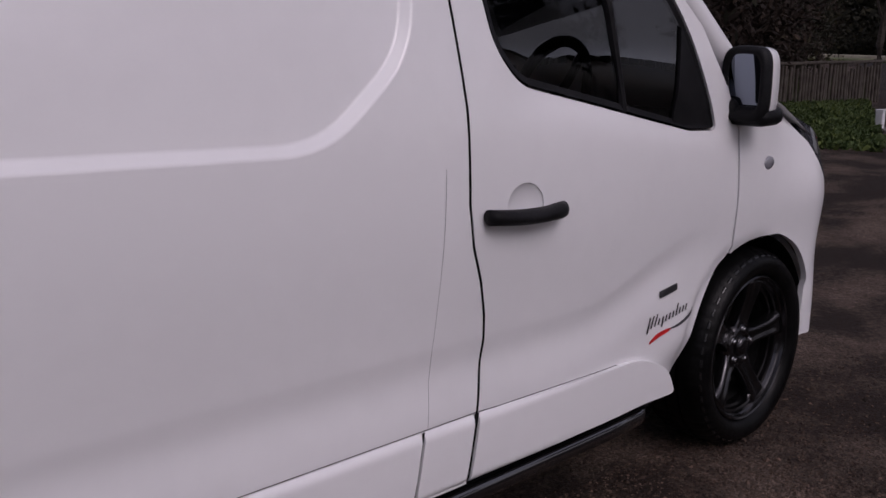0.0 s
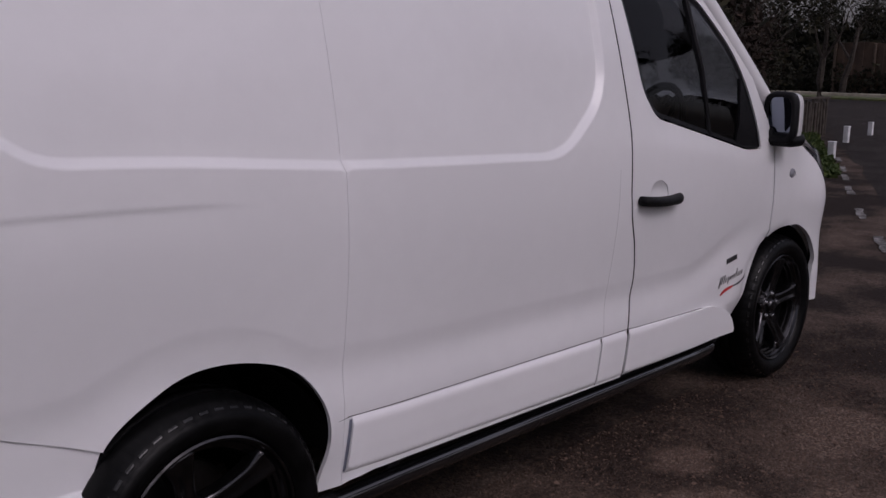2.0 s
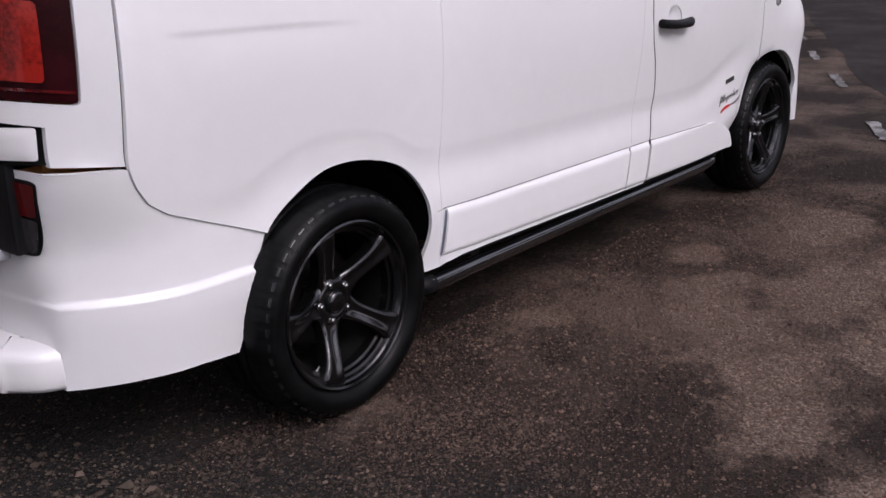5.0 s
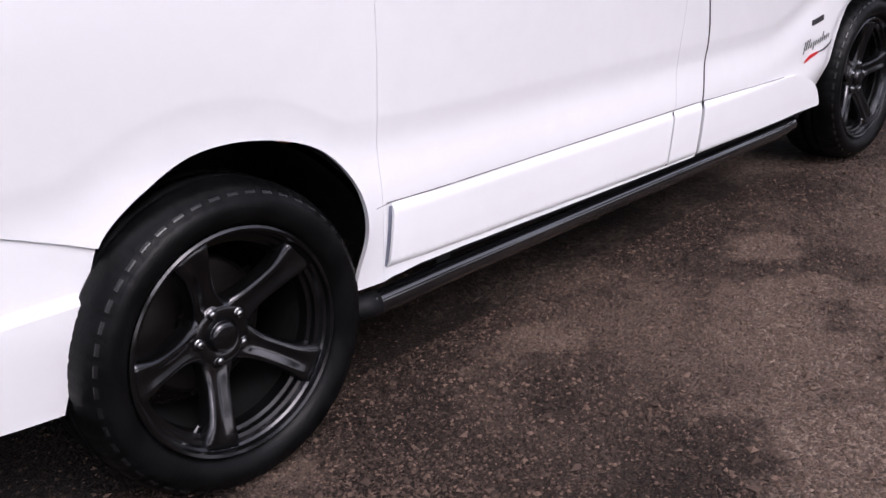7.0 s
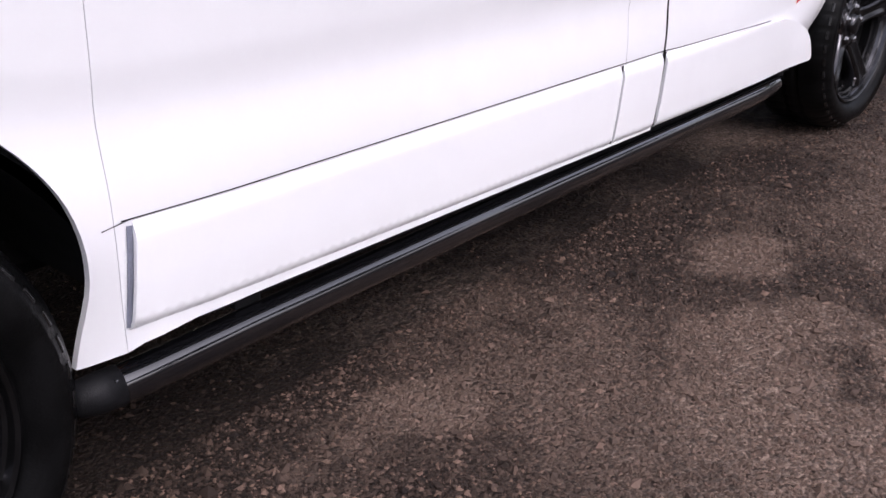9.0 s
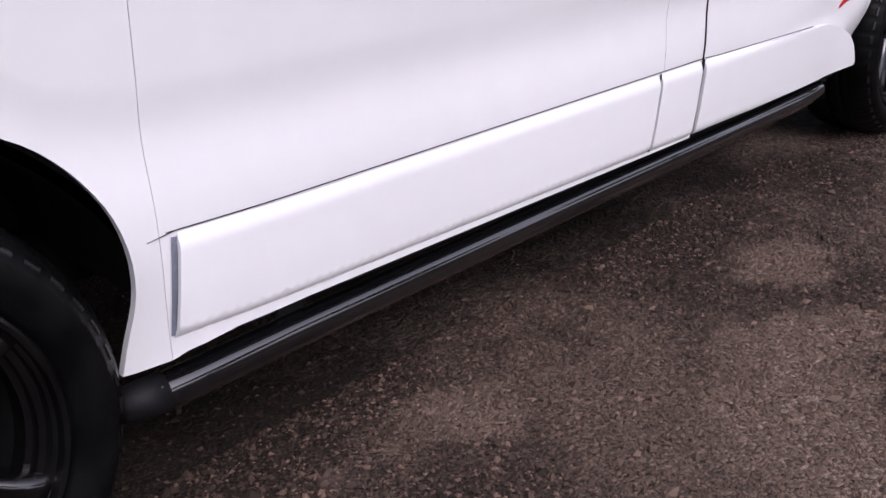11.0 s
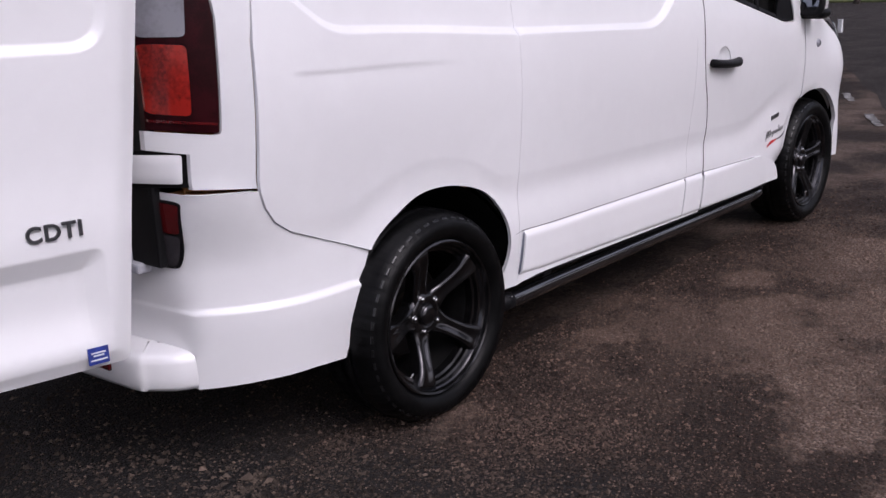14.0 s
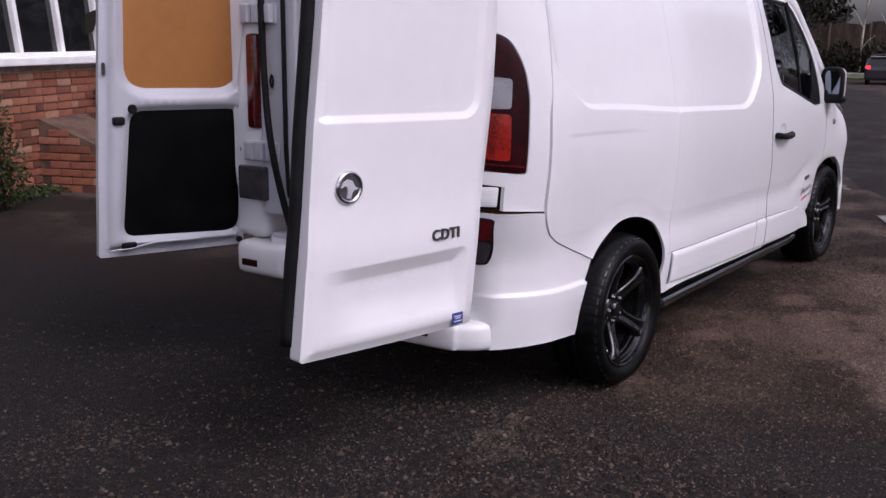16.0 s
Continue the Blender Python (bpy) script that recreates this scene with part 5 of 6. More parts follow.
    l.new(bp.outputs["Normal"], b.inputs["Normal"])
    return m


def island_mat(name, a, b_, rough=0.85):
    """For joined small pieces: each takes a shade of its own."""
    m = bpy.data.materials.new(name)
    m.use_nodes = True
    n, l = m.node_tree.nodes, m.node_tree.links
    b = n["Principled BSDF"]
    b.inputs["Roughness"].default_value = rough
    b.inputs["Specular IOR Level"].default_value = 0.3
    g = n.new("ShaderNodeNewGeometry")
    r = n.new("ShaderNodeValToRGB")
    cols = [a, tuple(0.68 * x + 0.32 * y for x, y in zip(a, b_)), b_]
    r.color_ramp.elements[0].color = (*a, 1)
    r.color_ramp.elements[1].color = (*b_, 1)
    e = r.color_ramp.elements.new(0.80)
    e.color = (*cols[1], 1)
    l.new(g.outputs["Random Per Island"], r.inputs["Fac"])
    l.new(r.outputs["Color"], b.inputs["Base Color"])
    return m


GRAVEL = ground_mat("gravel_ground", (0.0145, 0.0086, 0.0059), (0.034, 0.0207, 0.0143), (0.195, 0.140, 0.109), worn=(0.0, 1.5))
ROAD = ground_mat("worn_asphalt", (0.0085, 0.0060, 0.0052), (0.048, 0.037, 0.031), (0.058, 0.047, 0.042), fine=1.1)
STONE = island_mat("loose_stones", (0.0105, 0.0062, 0.0043), (0.170, 0.110, 0.082))
# stones are paler where the ground is worn pale
_n, _l = STONE.node_tree.nodes, STONE.node_tree.links
_tc, _no, _mr, _mx = _n.new("ShaderNodeTexCoord"), _n.new("ShaderNodeTexNoise"), _n.new("ShaderNodeMapRange"), _n.new("ShaderNodeMix")
_no.inputs["Scale"].default_value, _no.inputs["Detail"].default_value, _no.inputs["Roughness"].default_value = 1.25, 7.0, 0.60
_mr.inputs["From Min"].default_value, _mr.inputs["From Max"].default_value = 0.50, 0.64
_mr.inputs["To Min"].default_value, _mr.inputs["To Max"].default_value = 0.0, 0.35
_mx.data_type = 'RGBA'
_mx.inputs["B"].default_value = (0.17, 0.116, 0.088, 1)
_l.new(_tc.outputs["Object"], _no.inputs["Vector"])
_l.new(_no.outputs["Fac"], _mr.inputs["Value"])
_rg, _wk, _mo = _n.new("ShaderNodeTexNoise"), _n.new("ShaderNodeMath"), _n.new("ShaderNodeMath")
_rg.inputs["Scale"].default_value, _rg.inputs["Detail"].default_value, _rg.inputs["Roughness"].default_value = 5.0, 8.0, 0.7
_l.new(_tc.outputs["Object"], _rg.inputs["Vector"])
_wk.operation, _mo.operation = 'MULTIPLY', 'MAXIMUM'
_wk.inputs[1].default_value = 0.55
_l.new(patch_factor(_n, _l, _tc.outputs["Object"], _rg.outputs["Fac"]), _wk.inputs[0])
_l.new(_wk.outputs["Value"], _mo.inputs[0])
_l.new(_mr.outputs["Result"], _mo.inputs[1])
_l.new(_mo.outputs["Value"], _mx.inputs["Factor"])
_l.new(_n["Color Ramp"].outputs["Color"], _mx.inputs["A"])
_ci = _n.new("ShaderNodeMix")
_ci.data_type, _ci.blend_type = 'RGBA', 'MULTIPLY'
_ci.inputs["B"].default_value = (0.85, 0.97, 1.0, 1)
_l.new(dark_tail_factor(_n, _l, _tc.outputs["Object"]), _ci.inputs["Factor"])
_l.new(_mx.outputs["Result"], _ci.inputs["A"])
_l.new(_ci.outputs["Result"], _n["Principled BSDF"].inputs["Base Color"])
GRASS = island_mat("grass_blades", (0.022, 0.042, 0.010), (0.095, 0.125, 0.030))
LEAF = island_mat("dark_leaves", (0.007, 0.008, 0.004), (0.032, 0.028, 0.012))
TWIG = island_mat("dry_stems", (0.011, 0.0065, 0.0045), (0.040, 0.026, 0.017))
IVY = island_mat("hedge_leaves", (0.018, 0.028, 0.008), (0.075, 0.095, 0.028))
BARK = mat("bark", (0.03, 0.023, 0.018), 0.9, hue2=(0.06, 0.05, 0.04), scale=6, bump=0.8, bump_scale=30)
LINE = mat("worn_line_paint", (0.07, 0.065, 0.06), 0.7, hue2=(0.28, 0.27, 0.26), scale=7.0, fac=(0.46, 0.60))
POST = mat("post_white", (0.62, 0.63, 0.64), 0.6, vary=0.15, scale=6)
MORTAR = mat("mortar", (0.40, 0.34, 0.28), 0.95, vary=0.2, scale=9, bump=0.4, bump_scale=120)
FRAME = mat("window_frame_white", (0.86, 0.86, 0.85), 0.45, vary=0.05)
PANE = mat("dark_pane", (0.012, 0.013, 0.014), 0.06, vary=0.2, coat=0.5)

bm = bmesh.new()
xs = [-1500, -300, -60, -20, -8, -4, 0, 4, 8, 13, 20, 30, 42, 53, 90, 300, 1500]
ys = [-1500, -300, -60, -20, -6, -3, 0, 3, 8, 20, 60, 300, 1500]
vv = [[bm.verts.new((x, y, ground_z(x, y))) for y in ys] for x in xs]
for i in range(len(xs) - 1):
    for j in range(len(ys) - 1):
        bm.faces.new((vv[i][j], vv[i + 1][j], vv[i + 1][j + 1], vv[i][j + 1]))
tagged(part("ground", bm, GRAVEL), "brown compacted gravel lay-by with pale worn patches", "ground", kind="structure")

LD = Vector((0.914, 0.406, 0)).normalized()
LN = Vector((LD.y, -LD.x, 0))
P0 = Vector((4.95, -0.02, 0))
bm = bmesh.new()
prev = None
rnd = random.Random(4)
for i in range(120):
    s = -40 + i * 0.9 if i < 90 else 41 + (i - 90) * 2.4
    cur = []
    for w in (0.22 + rnd.uniform(-0.06, 0.06), 0.7, 3.0, 6.6):
        p = P0 + LD * s + LN * w
        cur.append(bm.verts.new((p.x, p.y, ground_z(p.x, p.y) + 0.004)))
    if prev:
        for k in range(3):
            bm.faces.new((prev[k], prev[k + 1], cur[k + 1], cur[k]))
    prev = cur
road = tagged(part("road", bm, ROAD), "dark worn asphalt road beside the lay-by", "road", kind="structure")
for k, (cx, cy, ln) in enumerate(((2.55, -1.12, 0.55), (3.75, -0.58, 0.55), (4.95, -0.02, 0.62), (6.98, 0.90, 0.75), (8.50, 1.63, 0.7), (10.2, 2.38, 0.8), (11.42, 2.90, 0.7), (12.4, 3.30, 0.7), (13.9, 3.95, 0.8))):
    bm = bmesh.new()
    r2 = random.Random(k)
    nn = 9
    a, b = [], []
    for i in range(nn):
        u = (i / (nn - 1) - 0.5) * ln
        p = Vector((cx, cy, 0)) + LD * u
        for lst, sgn in ((a, -1), (b, 1)):
            q = p + LN * sgn * (0.040 + r2.uniform(-0.014, 0.010))
            lst.append(bm.verts.new((q.x, q.y, ground_z(q.x, q.y) + 0.010)))
    for i in range(nn - 1):
        bm.faces.new((a[i], a[i + 1], b[i + 1], b[i]))
    part("line_dash", bm, LINE, road)


def scatter(name, pts, sizes, material, label, category, flat=0.6, seed=3):
    """Many small irregular stones in one mesh."""
    r = np.random.RandomState(seed)
    base = np.array([(1, 0, 0), (-1, 0, 0), (0, 1, 0), (0, -1, 0), (0, 0, 1), (0, 0, -1)], float)
    tri = np.array([(0, 2, 4), (2, 1, 4), (1, 3, 4), (3, 0, 4), (2, 0, 5), (1, 2, 5), (3, 1, 5), (0, 3, 5)])
    m = len(pts)
    a = r.uniform(0, 2 * np.pi, m)
    sc = sizes[:, None, None] * r.uniform(0.6, 1.25, (m, 6, 1))
    v = base[None] * sc * np.array([1, 0.8, flat])
    v += r.uniform(-0.25, 0.25, v.shape) * sizes[:, None, None]
    ca, sa = np.cos(a)[:, None], np.sin(a)[:, None]
    x, y = v[..., 0] * ca - v[..., 1] * sa, v[..., 0] * sa + v[..., 1] * ca
    v = np.stack([x, y, v[..., 2]], -1) + pts[:, None]
    me = bpy.data.meshes.new(name)
    f = (tri[None] + 6 * np.arange(m)[:, None, None]).reshape(-1, 3)
    me.from_pydata(v.reshape(-1, 3).tolist(), [], f.tolist())
    me.materials.append(material)
    return tagged(new(name, me), label, category, kind="stuff")


rs_ = np.random.RandomState(7)
m1 = 110000
px = np.concatenate([rs_.normal(1.1, 1.25, m1), rs_.normal(-1.5, 1.8, 95000)])
py = np.concatenate([0.22 - np.abs(rs_.normal(0.0, 0.85, m1)), rs_.normal(-0.3, 1.5, 95000)])
sz = np.exp(rs_.normal(-5.62, 0.42, len(px))) * np.where(px < -0.6, 1.35, 1.0)
scatter("loose_gravel", np.stack([px, py, sz * 0.25], -1), sz, STONE, "loose grey and brown gravel stones pressed into the ground", "gravel")


# ---- plants ----
def leaves(name, centres, radius, count, size, material, parent, seed, squash=1.0, label="", long=1.0):
    """Small leaf blades in clumps, uneven and with gaps."""
    r = np.random.RandomState(seed)
    c = np.array(centres)
    pick = r.randint(0, len(c), count)
    dirs = r.normal(size=(count, 3))
    dirs /= np.linalg.norm(dirs, axis=1)[:, None]
    rad = np.array(radius)[pick] if np.ndim(radius) else radius
    p = c[pick] + dirs * (rad * r.uniform(0.25, 1.0, count) ** 0.6)[:, None] * np.array([1, 1, squash])
    u = r.normal(size=(count, 3))
    u /= np.linalg.norm(u, axis=1)[:, None]
    w = np.cross(u, r.normal(size=(count, 3)))
    w /= np.linalg.norm(w, axis=1)[:, None]
    s = size * r.uniform(0.5, 1.5, count)[:, None]
    quad = np.stack([p - u * s * long, p + w * s * 0.45, p + u * s * long, p - w * s * 0.45], 1)
    me = bpy.data.meshes.new(name)
    me.from_pydata(quad.reshape(-1, 3).tolist(), [], (np.arange(count)[:, None] * 4 + np.arange(4)).tolist())
    me.materials.append(material)
    ob = new(name, me)
    if parent is not None:
        ob.parent = parent
        ob.matrix_parent_inverse = world_of(parent).inverted()
    if label:
        tagged(ob, label)
    return ob


def tree(at, high, seed, spread=0.45, count=5000, leaf=0.11, material=None, label="tall dark broadleaf tree with a sparse crown"):
    r = random.Random(seed)
    base = Vector((at[0], at[1], ground_z(*at)))
    t = thing("tree", label, "tree", base, group="roadside trees")
    bm = bmesh.new()
    tips = []

    def limb(p, d, ln, rad, depth):
        pts, rr = [p.copy()], [rad]
        q, dd = p.copy(), d.normalized()
        for i in range(4):
            dd = (dd + Vector((r.uniform(-0.22, 0.22), r.uniform(-0.22, 0.22), r.uniform(-0.05, 0.16)))).normalized()
            q = q + dd * ln / 4
            pts.append(q.copy())
            rr.append(rad * (1 - 0.16 * (i + 1)))
        tube(bm, pts, rr, 7 if depth < 2 else 5)
        if depth == 3:
            tips.append(pts[-1])
            tips.append(pts[2])
            return
        for k in range(r.randint(3, 4) if depth else 6):
            j = r.randint(2, 4)
            a = r.uniform(0, 2 * math.pi)
            nd = (dd + Vector((math.cos(a), math.sin(a), r.uniform(0.0, 0.7))) * (1.0 if depth else 1.2)).normalized()
            limb(pts[j], nd, ln * r.uniform(0.45, 0.7), rr[j] * 0.6, depth + 1)

    limb(base - Vector((0, 0, 0.1)), Vector((0, 0, 1)), high * 0.45, high * 0.022, 0)
    part("trunk", bm, BARK, t)
    leaves("crown", [tuple(p) for p in tips], high * 0.09, count, leaf, material or LEAF, t, seed)
    return t


def shrub(at, high, wide, seed, material, count=2500, leaf=0.05, label="brown roadside shrub with dry stems", nm="shrub"):
    r = random.Random(seed)
    base = Vector((at[0], at[1], ground_z(*at)))
    t = thing(nm, label, nm, base, group="roadside shrubs")
    bm = bmesh.new()
    tips = []
    for k in range(16):
        a, ln = r.uniform(0, 2 * math.pi), r.uniform(0.6, 1.05) * high
        p = base + Vector((r.uniform(-0.3, 0.3) * wide, r.uniform(-0.3, 0.3) * wide, -0.05))
        e = p + Vector((math.cos(a) * wide * 0.4, math.sin(a) * wide * 0.4, ln))
        mid = (p + e) / 2 + Vector((r.uniform(-0.1, 0.1), r.uniform(-0.1, 0.1), 0.12 * ln))
        tube(bm, [p, mid, e], [0.018, 0.012, 0.004], 5)
        tips += [tuple(e), tuple(mid), tuple((e + mid) / 2)]
    part("stem_bundle", bm, TWIG, t)
    leaves("foliage", tips, wide * 0.28, count, leaf, material, t, seed, 0.9, long=1.4)
    return t


rt = random.Random(11)
for k, (x, y, hh) in enumerate(((17, 9.5, 7.5), (22, 12, 9), (27, 13, 8), (31, 16, 10), (38, 17, 9), (46, 20, 10), (14, 12, 8), (55, 21, 11), (57, 17.5, 9), (26, 19, 10), (9, 15, 9), (66, 24, 11), (12, 19, 9))):
    tree((x, y), hh, 20 + k, count=3000, leaf=0.10)
for k in range(34):
    s = 3.5 + (k // 2) * 1.9 + rt.uniform(-0.4, 0.4)
    off = (2.5 if k % 2 else 4.3) + rt.uniform(-0.3, 0.8)
    p = Vector((8.0, 1.4, 0)) + LD * s - LN * off
    hh = rt.uniform(1.3, 2.4) if k % 2 else rt.uniform(2.6, 4.4)
    shrub((p.x, p.y), hh, hh * rt.uniform(0.9, 1.3), 60 + k, TWIG if k % 3 else LEAF, 6500 if k % 2 else 9500, 0.045 if k % 2 else 0.06)
# trees across the road, seen in the glass and the mirror
for k, (x, y, hh) in enumerate(((-6, -14, 9), (0, -15, 10), (6, -14, 9), (12, -13, 10), (18, -11, 9), (26, -8, 9), (-12, -13, 10), (36, -5, 10), (-20, -8, 10))):
    tree((x, y), hh, 120 + k, count=4500, leaf=0.16)
# far hedge across the bend, with a pale verge before it
hedge = thing("far_hedge", "long clipped dark hedge across the bend", "hedge", (64, 15, ground_z(60, 0)))
leaves("foliage", [(64 + 0.1 * k, 2 + k * 0.7, ground_z(60, 0) + 0.3 + 0.5 * (k % 3)) for k in range(48)], 1.0, 9000, 0.16, LEAF, hedge, 5)
bm = bmesh.new()
box(bm, (60.5, 14, ground_z(58, 0) + 0.05), (2.4, 34, 0.16), 0.05)
tagged(part("verge", bm, mat("verge_grass", (0.05, 0.07, 0.02), 0.9, hue2=(0.11, 0.12, 0.045), scale=2.0, bump=0.5, bump_scale=40)), "pale grass verge before the far hedge", "verge", kind="structure")
rw = np.random.RandomState(17)
wood = [(70 + rw.uniform(0, 7), rw.uniform(-14, 46), ground_z(60, 0) + 0.4 + 4.6 * rw.uniform(0, 1) ** 1.3) for k in range(300)]
wood = [p for p in wood if p[1] > 19.0 or p[2] < 0.8]
tagged(leaves("far_woods", wood, 1.5, 34000, 0.30, LEAF, None, 23), "dark far woods behind the bend", "woods", kind="stuff")
near_wood = []
for k in range(200):
    p = Vector((8.0, 1.4, 0)) + LD * rw.uniform(-2, 42) - LN * rw.uniform(6.0, 11.0)
    near_wood.append((p.x, p.y, 0.5 + 4.6 * rw.uniform(0, 1) ** 1.2))
tagged(leaves("roadside_thicket", near_wood, 1.2, 34000, 0.17, LEAF, None, 29), "dense dark thicket behind the roadside shrubs", "thicket", kind="stuff")
# kerb, board fence and two pale trunks behind the far hedge
KZ = ground_z(60, 0)
bm = bmesh.new()
box(bm, (61.9, 14, KZ + 0.16), (0.35, 34, 0.34), 0.05)
tagged(part("kerb", bm, mat("pale_kerb", (0.34, 0.31, 0.25), 0.85, vary=0.2, scale=1.5)), "pale concrete kerb along the bend", "kerb", kind="structure")
BOARD = mat("brown_boards", (0.050, 0.032, 0.022), 0.85, hue2=(0.085, 0.055, 0.038), scale=1.3, bump=0.3, bump_scale=30)
fence = thing("board_fence", "tall brown board fence behind the far hedge", "fence", (67, 14, KZ))
rf = random.Random(6)
for k in range(64):
    bm = bmesh.new()
    top = 2.55 + 0.04 * math.sin(k * 0.9) + (0.12 if (k // 16) % 2 else 0.0)
    box(bm, (67 + 0.04 * (k % 2), 4.2 + 0.33 * k, (KZ + top) / 2), (0.05, 0.345, top - KZ), 0.012, seg=1)
    part("board", bm, BOARD, fence)
for k in range(9):
    bm = bmesh.new()
    box(bm, (66.9, 4.2 + 2.6 * k, (KZ + 2.62) / 2), (0.16, 0.16, 2.62 - KZ), 0.03, seg=1)
    part("post", bm, mat("fence_post", (0.09, 0.065, 0.048), 0.9, vary=0.2) if k == 0 else bpy.data.materials["fence_post"], fence)
PALE = mat("pale_bark", (0.30, 0.26, 0.21), 0.85, hue2=(0.45, 0.41, 0.35), scale=3, bump=0.4, bump_scale=25)
for k, (x, y, fork) in enumerate(((65.6, 14.7, 1), (65.6, 13.2, -1))):
    t = thing("tree", "slender bare tree with a pale trunk", "tree", (x, y, KZ), group="roadside trees")
    bm = bmesh.new()
    tube(bm, [(x, y, KZ - 0.1), (x, y + 0.05 * fork, 1.6), (x, y - 0.12 * fork, 4.0), (x + 0.1, y + 0.1, 7.5)], [0.11, 0.095, 0.08, 0.03], 8)
    part("trunk", bm, PALE, t)
    bm = bmesh.new()
    for z0, dy, up in ((1.0, -0.7, 0.8), (2.2, 0.8, 1.3), (3.4, -1.1, 1.5), (4.4, 1.2, 1.4), (5.4, -0.9, 1.4)):
        tube(bm, [(x, y, z0), (x, y + dy * 0.5, z0 + up * 0.6), (x + 0.2, y + dy, z0 + up)], [0.045, 0.03, 0.01], 6)
    part("branches", bm, PALE, t)
# low fence of dry brown stakes beside the grass
stakes = thing("stake_fence", "low weathered fence of upright brown stakes beside the road", "fence", (18.5, 7.1, ground_z(18.5, 7.1)))
for k in range(44):
    bm = bmesh.new()
    x, y = 16.6 + 0.092 * k, 7.55 - 0.016 * k
    z0, z1 = ground_z(x, y) - 0.05, 0.60 + rf.uniform(-0.14, 0.12)
    box(bm, (x, y + rf.uniform(-0.02, 0.02), (z0 + z1) / 2), (0.07, 0.045, z1 - z0), 0.012, Matrix.Rotation(rf.uniform(-0.03, 0.03), 3, 'Y'), seg=1)
    part("stake", bm, BARK, stakes)
bm = bmesh.new()
box(bm, (18.6, 7.17, 0.66), (4.15, 0.06, 0.05), 0.012, Matrix.Rotation(-0.172, 3, 'Z'))
part("top_rail", bm, BARK, stakes)
# grass strip with marker posts
gp = []
rg = np.random.RandomState(5)
for k in range(12000):
    s, o = rg.uniform(3.6, 26), rg.uniform(0.05, 3.4)
    p = Vector((8.0, 1.4, 0)) + LD * s - LN * o
    gp.append((p.x, p.y, ground_z(p.x, p.y) + 0.03))
me_g = leaves("grass", gp, 0.035, 80000, 0.045, GRASS, None, 9, 1.0, long=1.3)
tagged(me_g, "short rough grass strip along the road edge", "grass", kind="stuff")


def post(x, y, high, wide):
    z = ground_z(x, y)
    t = thing("marker_post", "short white marker post in the grass", "post", (x, y, z), group="marker posts")
    bm = bmesh.new()
    box(bm, (x, y, z + high / 2 - 0.02), (wide, wide, high + 0.04), 0.012)
    part("shaft", bm, POST, t)
    bm = bmesh.new()
    box(bm, (x, y, z + high + 0.003), (wide * 1.08, wide * 1.08, 0.02), 0.008)
    part("cap", bm, POST, t)


post(14.05, 4.12, 0.25, 0.10)
post(18.4, 5.55, 0.31, 0.10)
post(21.8, 6.30, 0.29, 0.10)

# ---- the car ahead, at a stand ----
car = thing("car", "dark hatchback seen from behind with its brake lamps lit", "car", (47.0, 9.3, ground_z(47, 0)))
cz = ground_z(47.0, 9.3)
BODYC = mat("dark_car_paint", (0.02, 0.02, 0.024), 0.25, vary=0.1, coat=0.7)
BRAKE = mat("brake_lamp", (0.8, 0.02, 0.03), 0.3, vary=0.05, emit=3.0)
bm = bmesh.new()
secs = [(-1.45, 0.30, 0.62, 0.60), (-1.42, 0.22, 0.80, 0.66), (-1.2, 0.18, 0.86, 0.68), (0.6, 0.18, 0.86, 0.69), (1.6, 0.2, 0.70, 0.66), (1.75, 0.3, 0.55, 0.55)]
prev = None
for x, z0, z1, w in secs:
    cur = [bm.verts.new((47 + x, 9.3 + yy * w, cz + zz)) for yy, zz in ((-0.9, z0), (-1, z0 + 0.1), (-1, z1 - 0.1), (-0.9, z1), (0.9, z1), (1, z1 - 0.1), (1, z0 + 0.1), (0.9, z0))]
    if prev:
        for k in range(8):
            bm.faces.new((prev[k], prev[(k + 1) % 8], cur[(k + 1) % 8], cur[k]))
    else:
        bm.faces.new(cur[::-1])
    prev = cur
bm.faces.new(prev)
part("body", bm, BODYC, car)
bm = bmesh.new()
prev = None
for x, z1, w in ((-1.38, 0.82, 0.60), (-1.15, 1.18, 0.50), (-0.9, 1.24, 0.49), (0.1, 1.24, 0.50), (0.8, 0.86, 0.60)):
    cur = [bm.verts.new((47 + x, 9.3 + yy * w, cz + zz)) for yy, zz in ((-1.08, 0.84), (-1, z1), (1, z1), (1.08, 0.84))]
    if prev:
        for k in range(3):
            bm.faces.new((prev[k], prev[k + 1], cur[k + 1], cur[k]))
    prev = cur
part("cabin_glass", bm, PANE, car)
bm = bmesh.new()
box(bm, (47 - 0.4, 9.3, cz + 1.25), (1.2, 0.98, 0.05), 0.02)
part("roof", bm, BODYC, car)
bm = bmesh.new()
box(bm, (47 - 1.22, 9.3, cz + 1.19), (0.10, 0.9, 0.03), 0.01)
part("rear_spoiler", bm, POST, car)
for sgn in (-1, 1):
    bm = bmesh.new()
    box(bm, (47 - 1.44, 9.3 + sgn * 0.53, cz + 0.74), (0.06, 0.17, 0.14), 0.02)
    part("brake_lamp", bm, BRAKE, car, "red lit brake lamp")
    for x in (-1.0, 1.1):
        bm = bmesh.new()
        lathe(bm, [(0.0, -0.08), (0.2, -0.08), (0.27, -0.06), (0.27, 0.06), (0.2, 0.08), (0.0, 0.08)], (47 + x, 9.3 + sgn * 0.55, cz + 0.27), 'y', 24)
        part("wheel", bm, RUBBER, car)

car.matrix_basis = Matrix.Translation((54.4, 10.9, ground_z(54.4, 0))) @ Matrix.Rotation(radians(11.5), 4, 'Z') @ Matrix.Scale(1.25, 4)

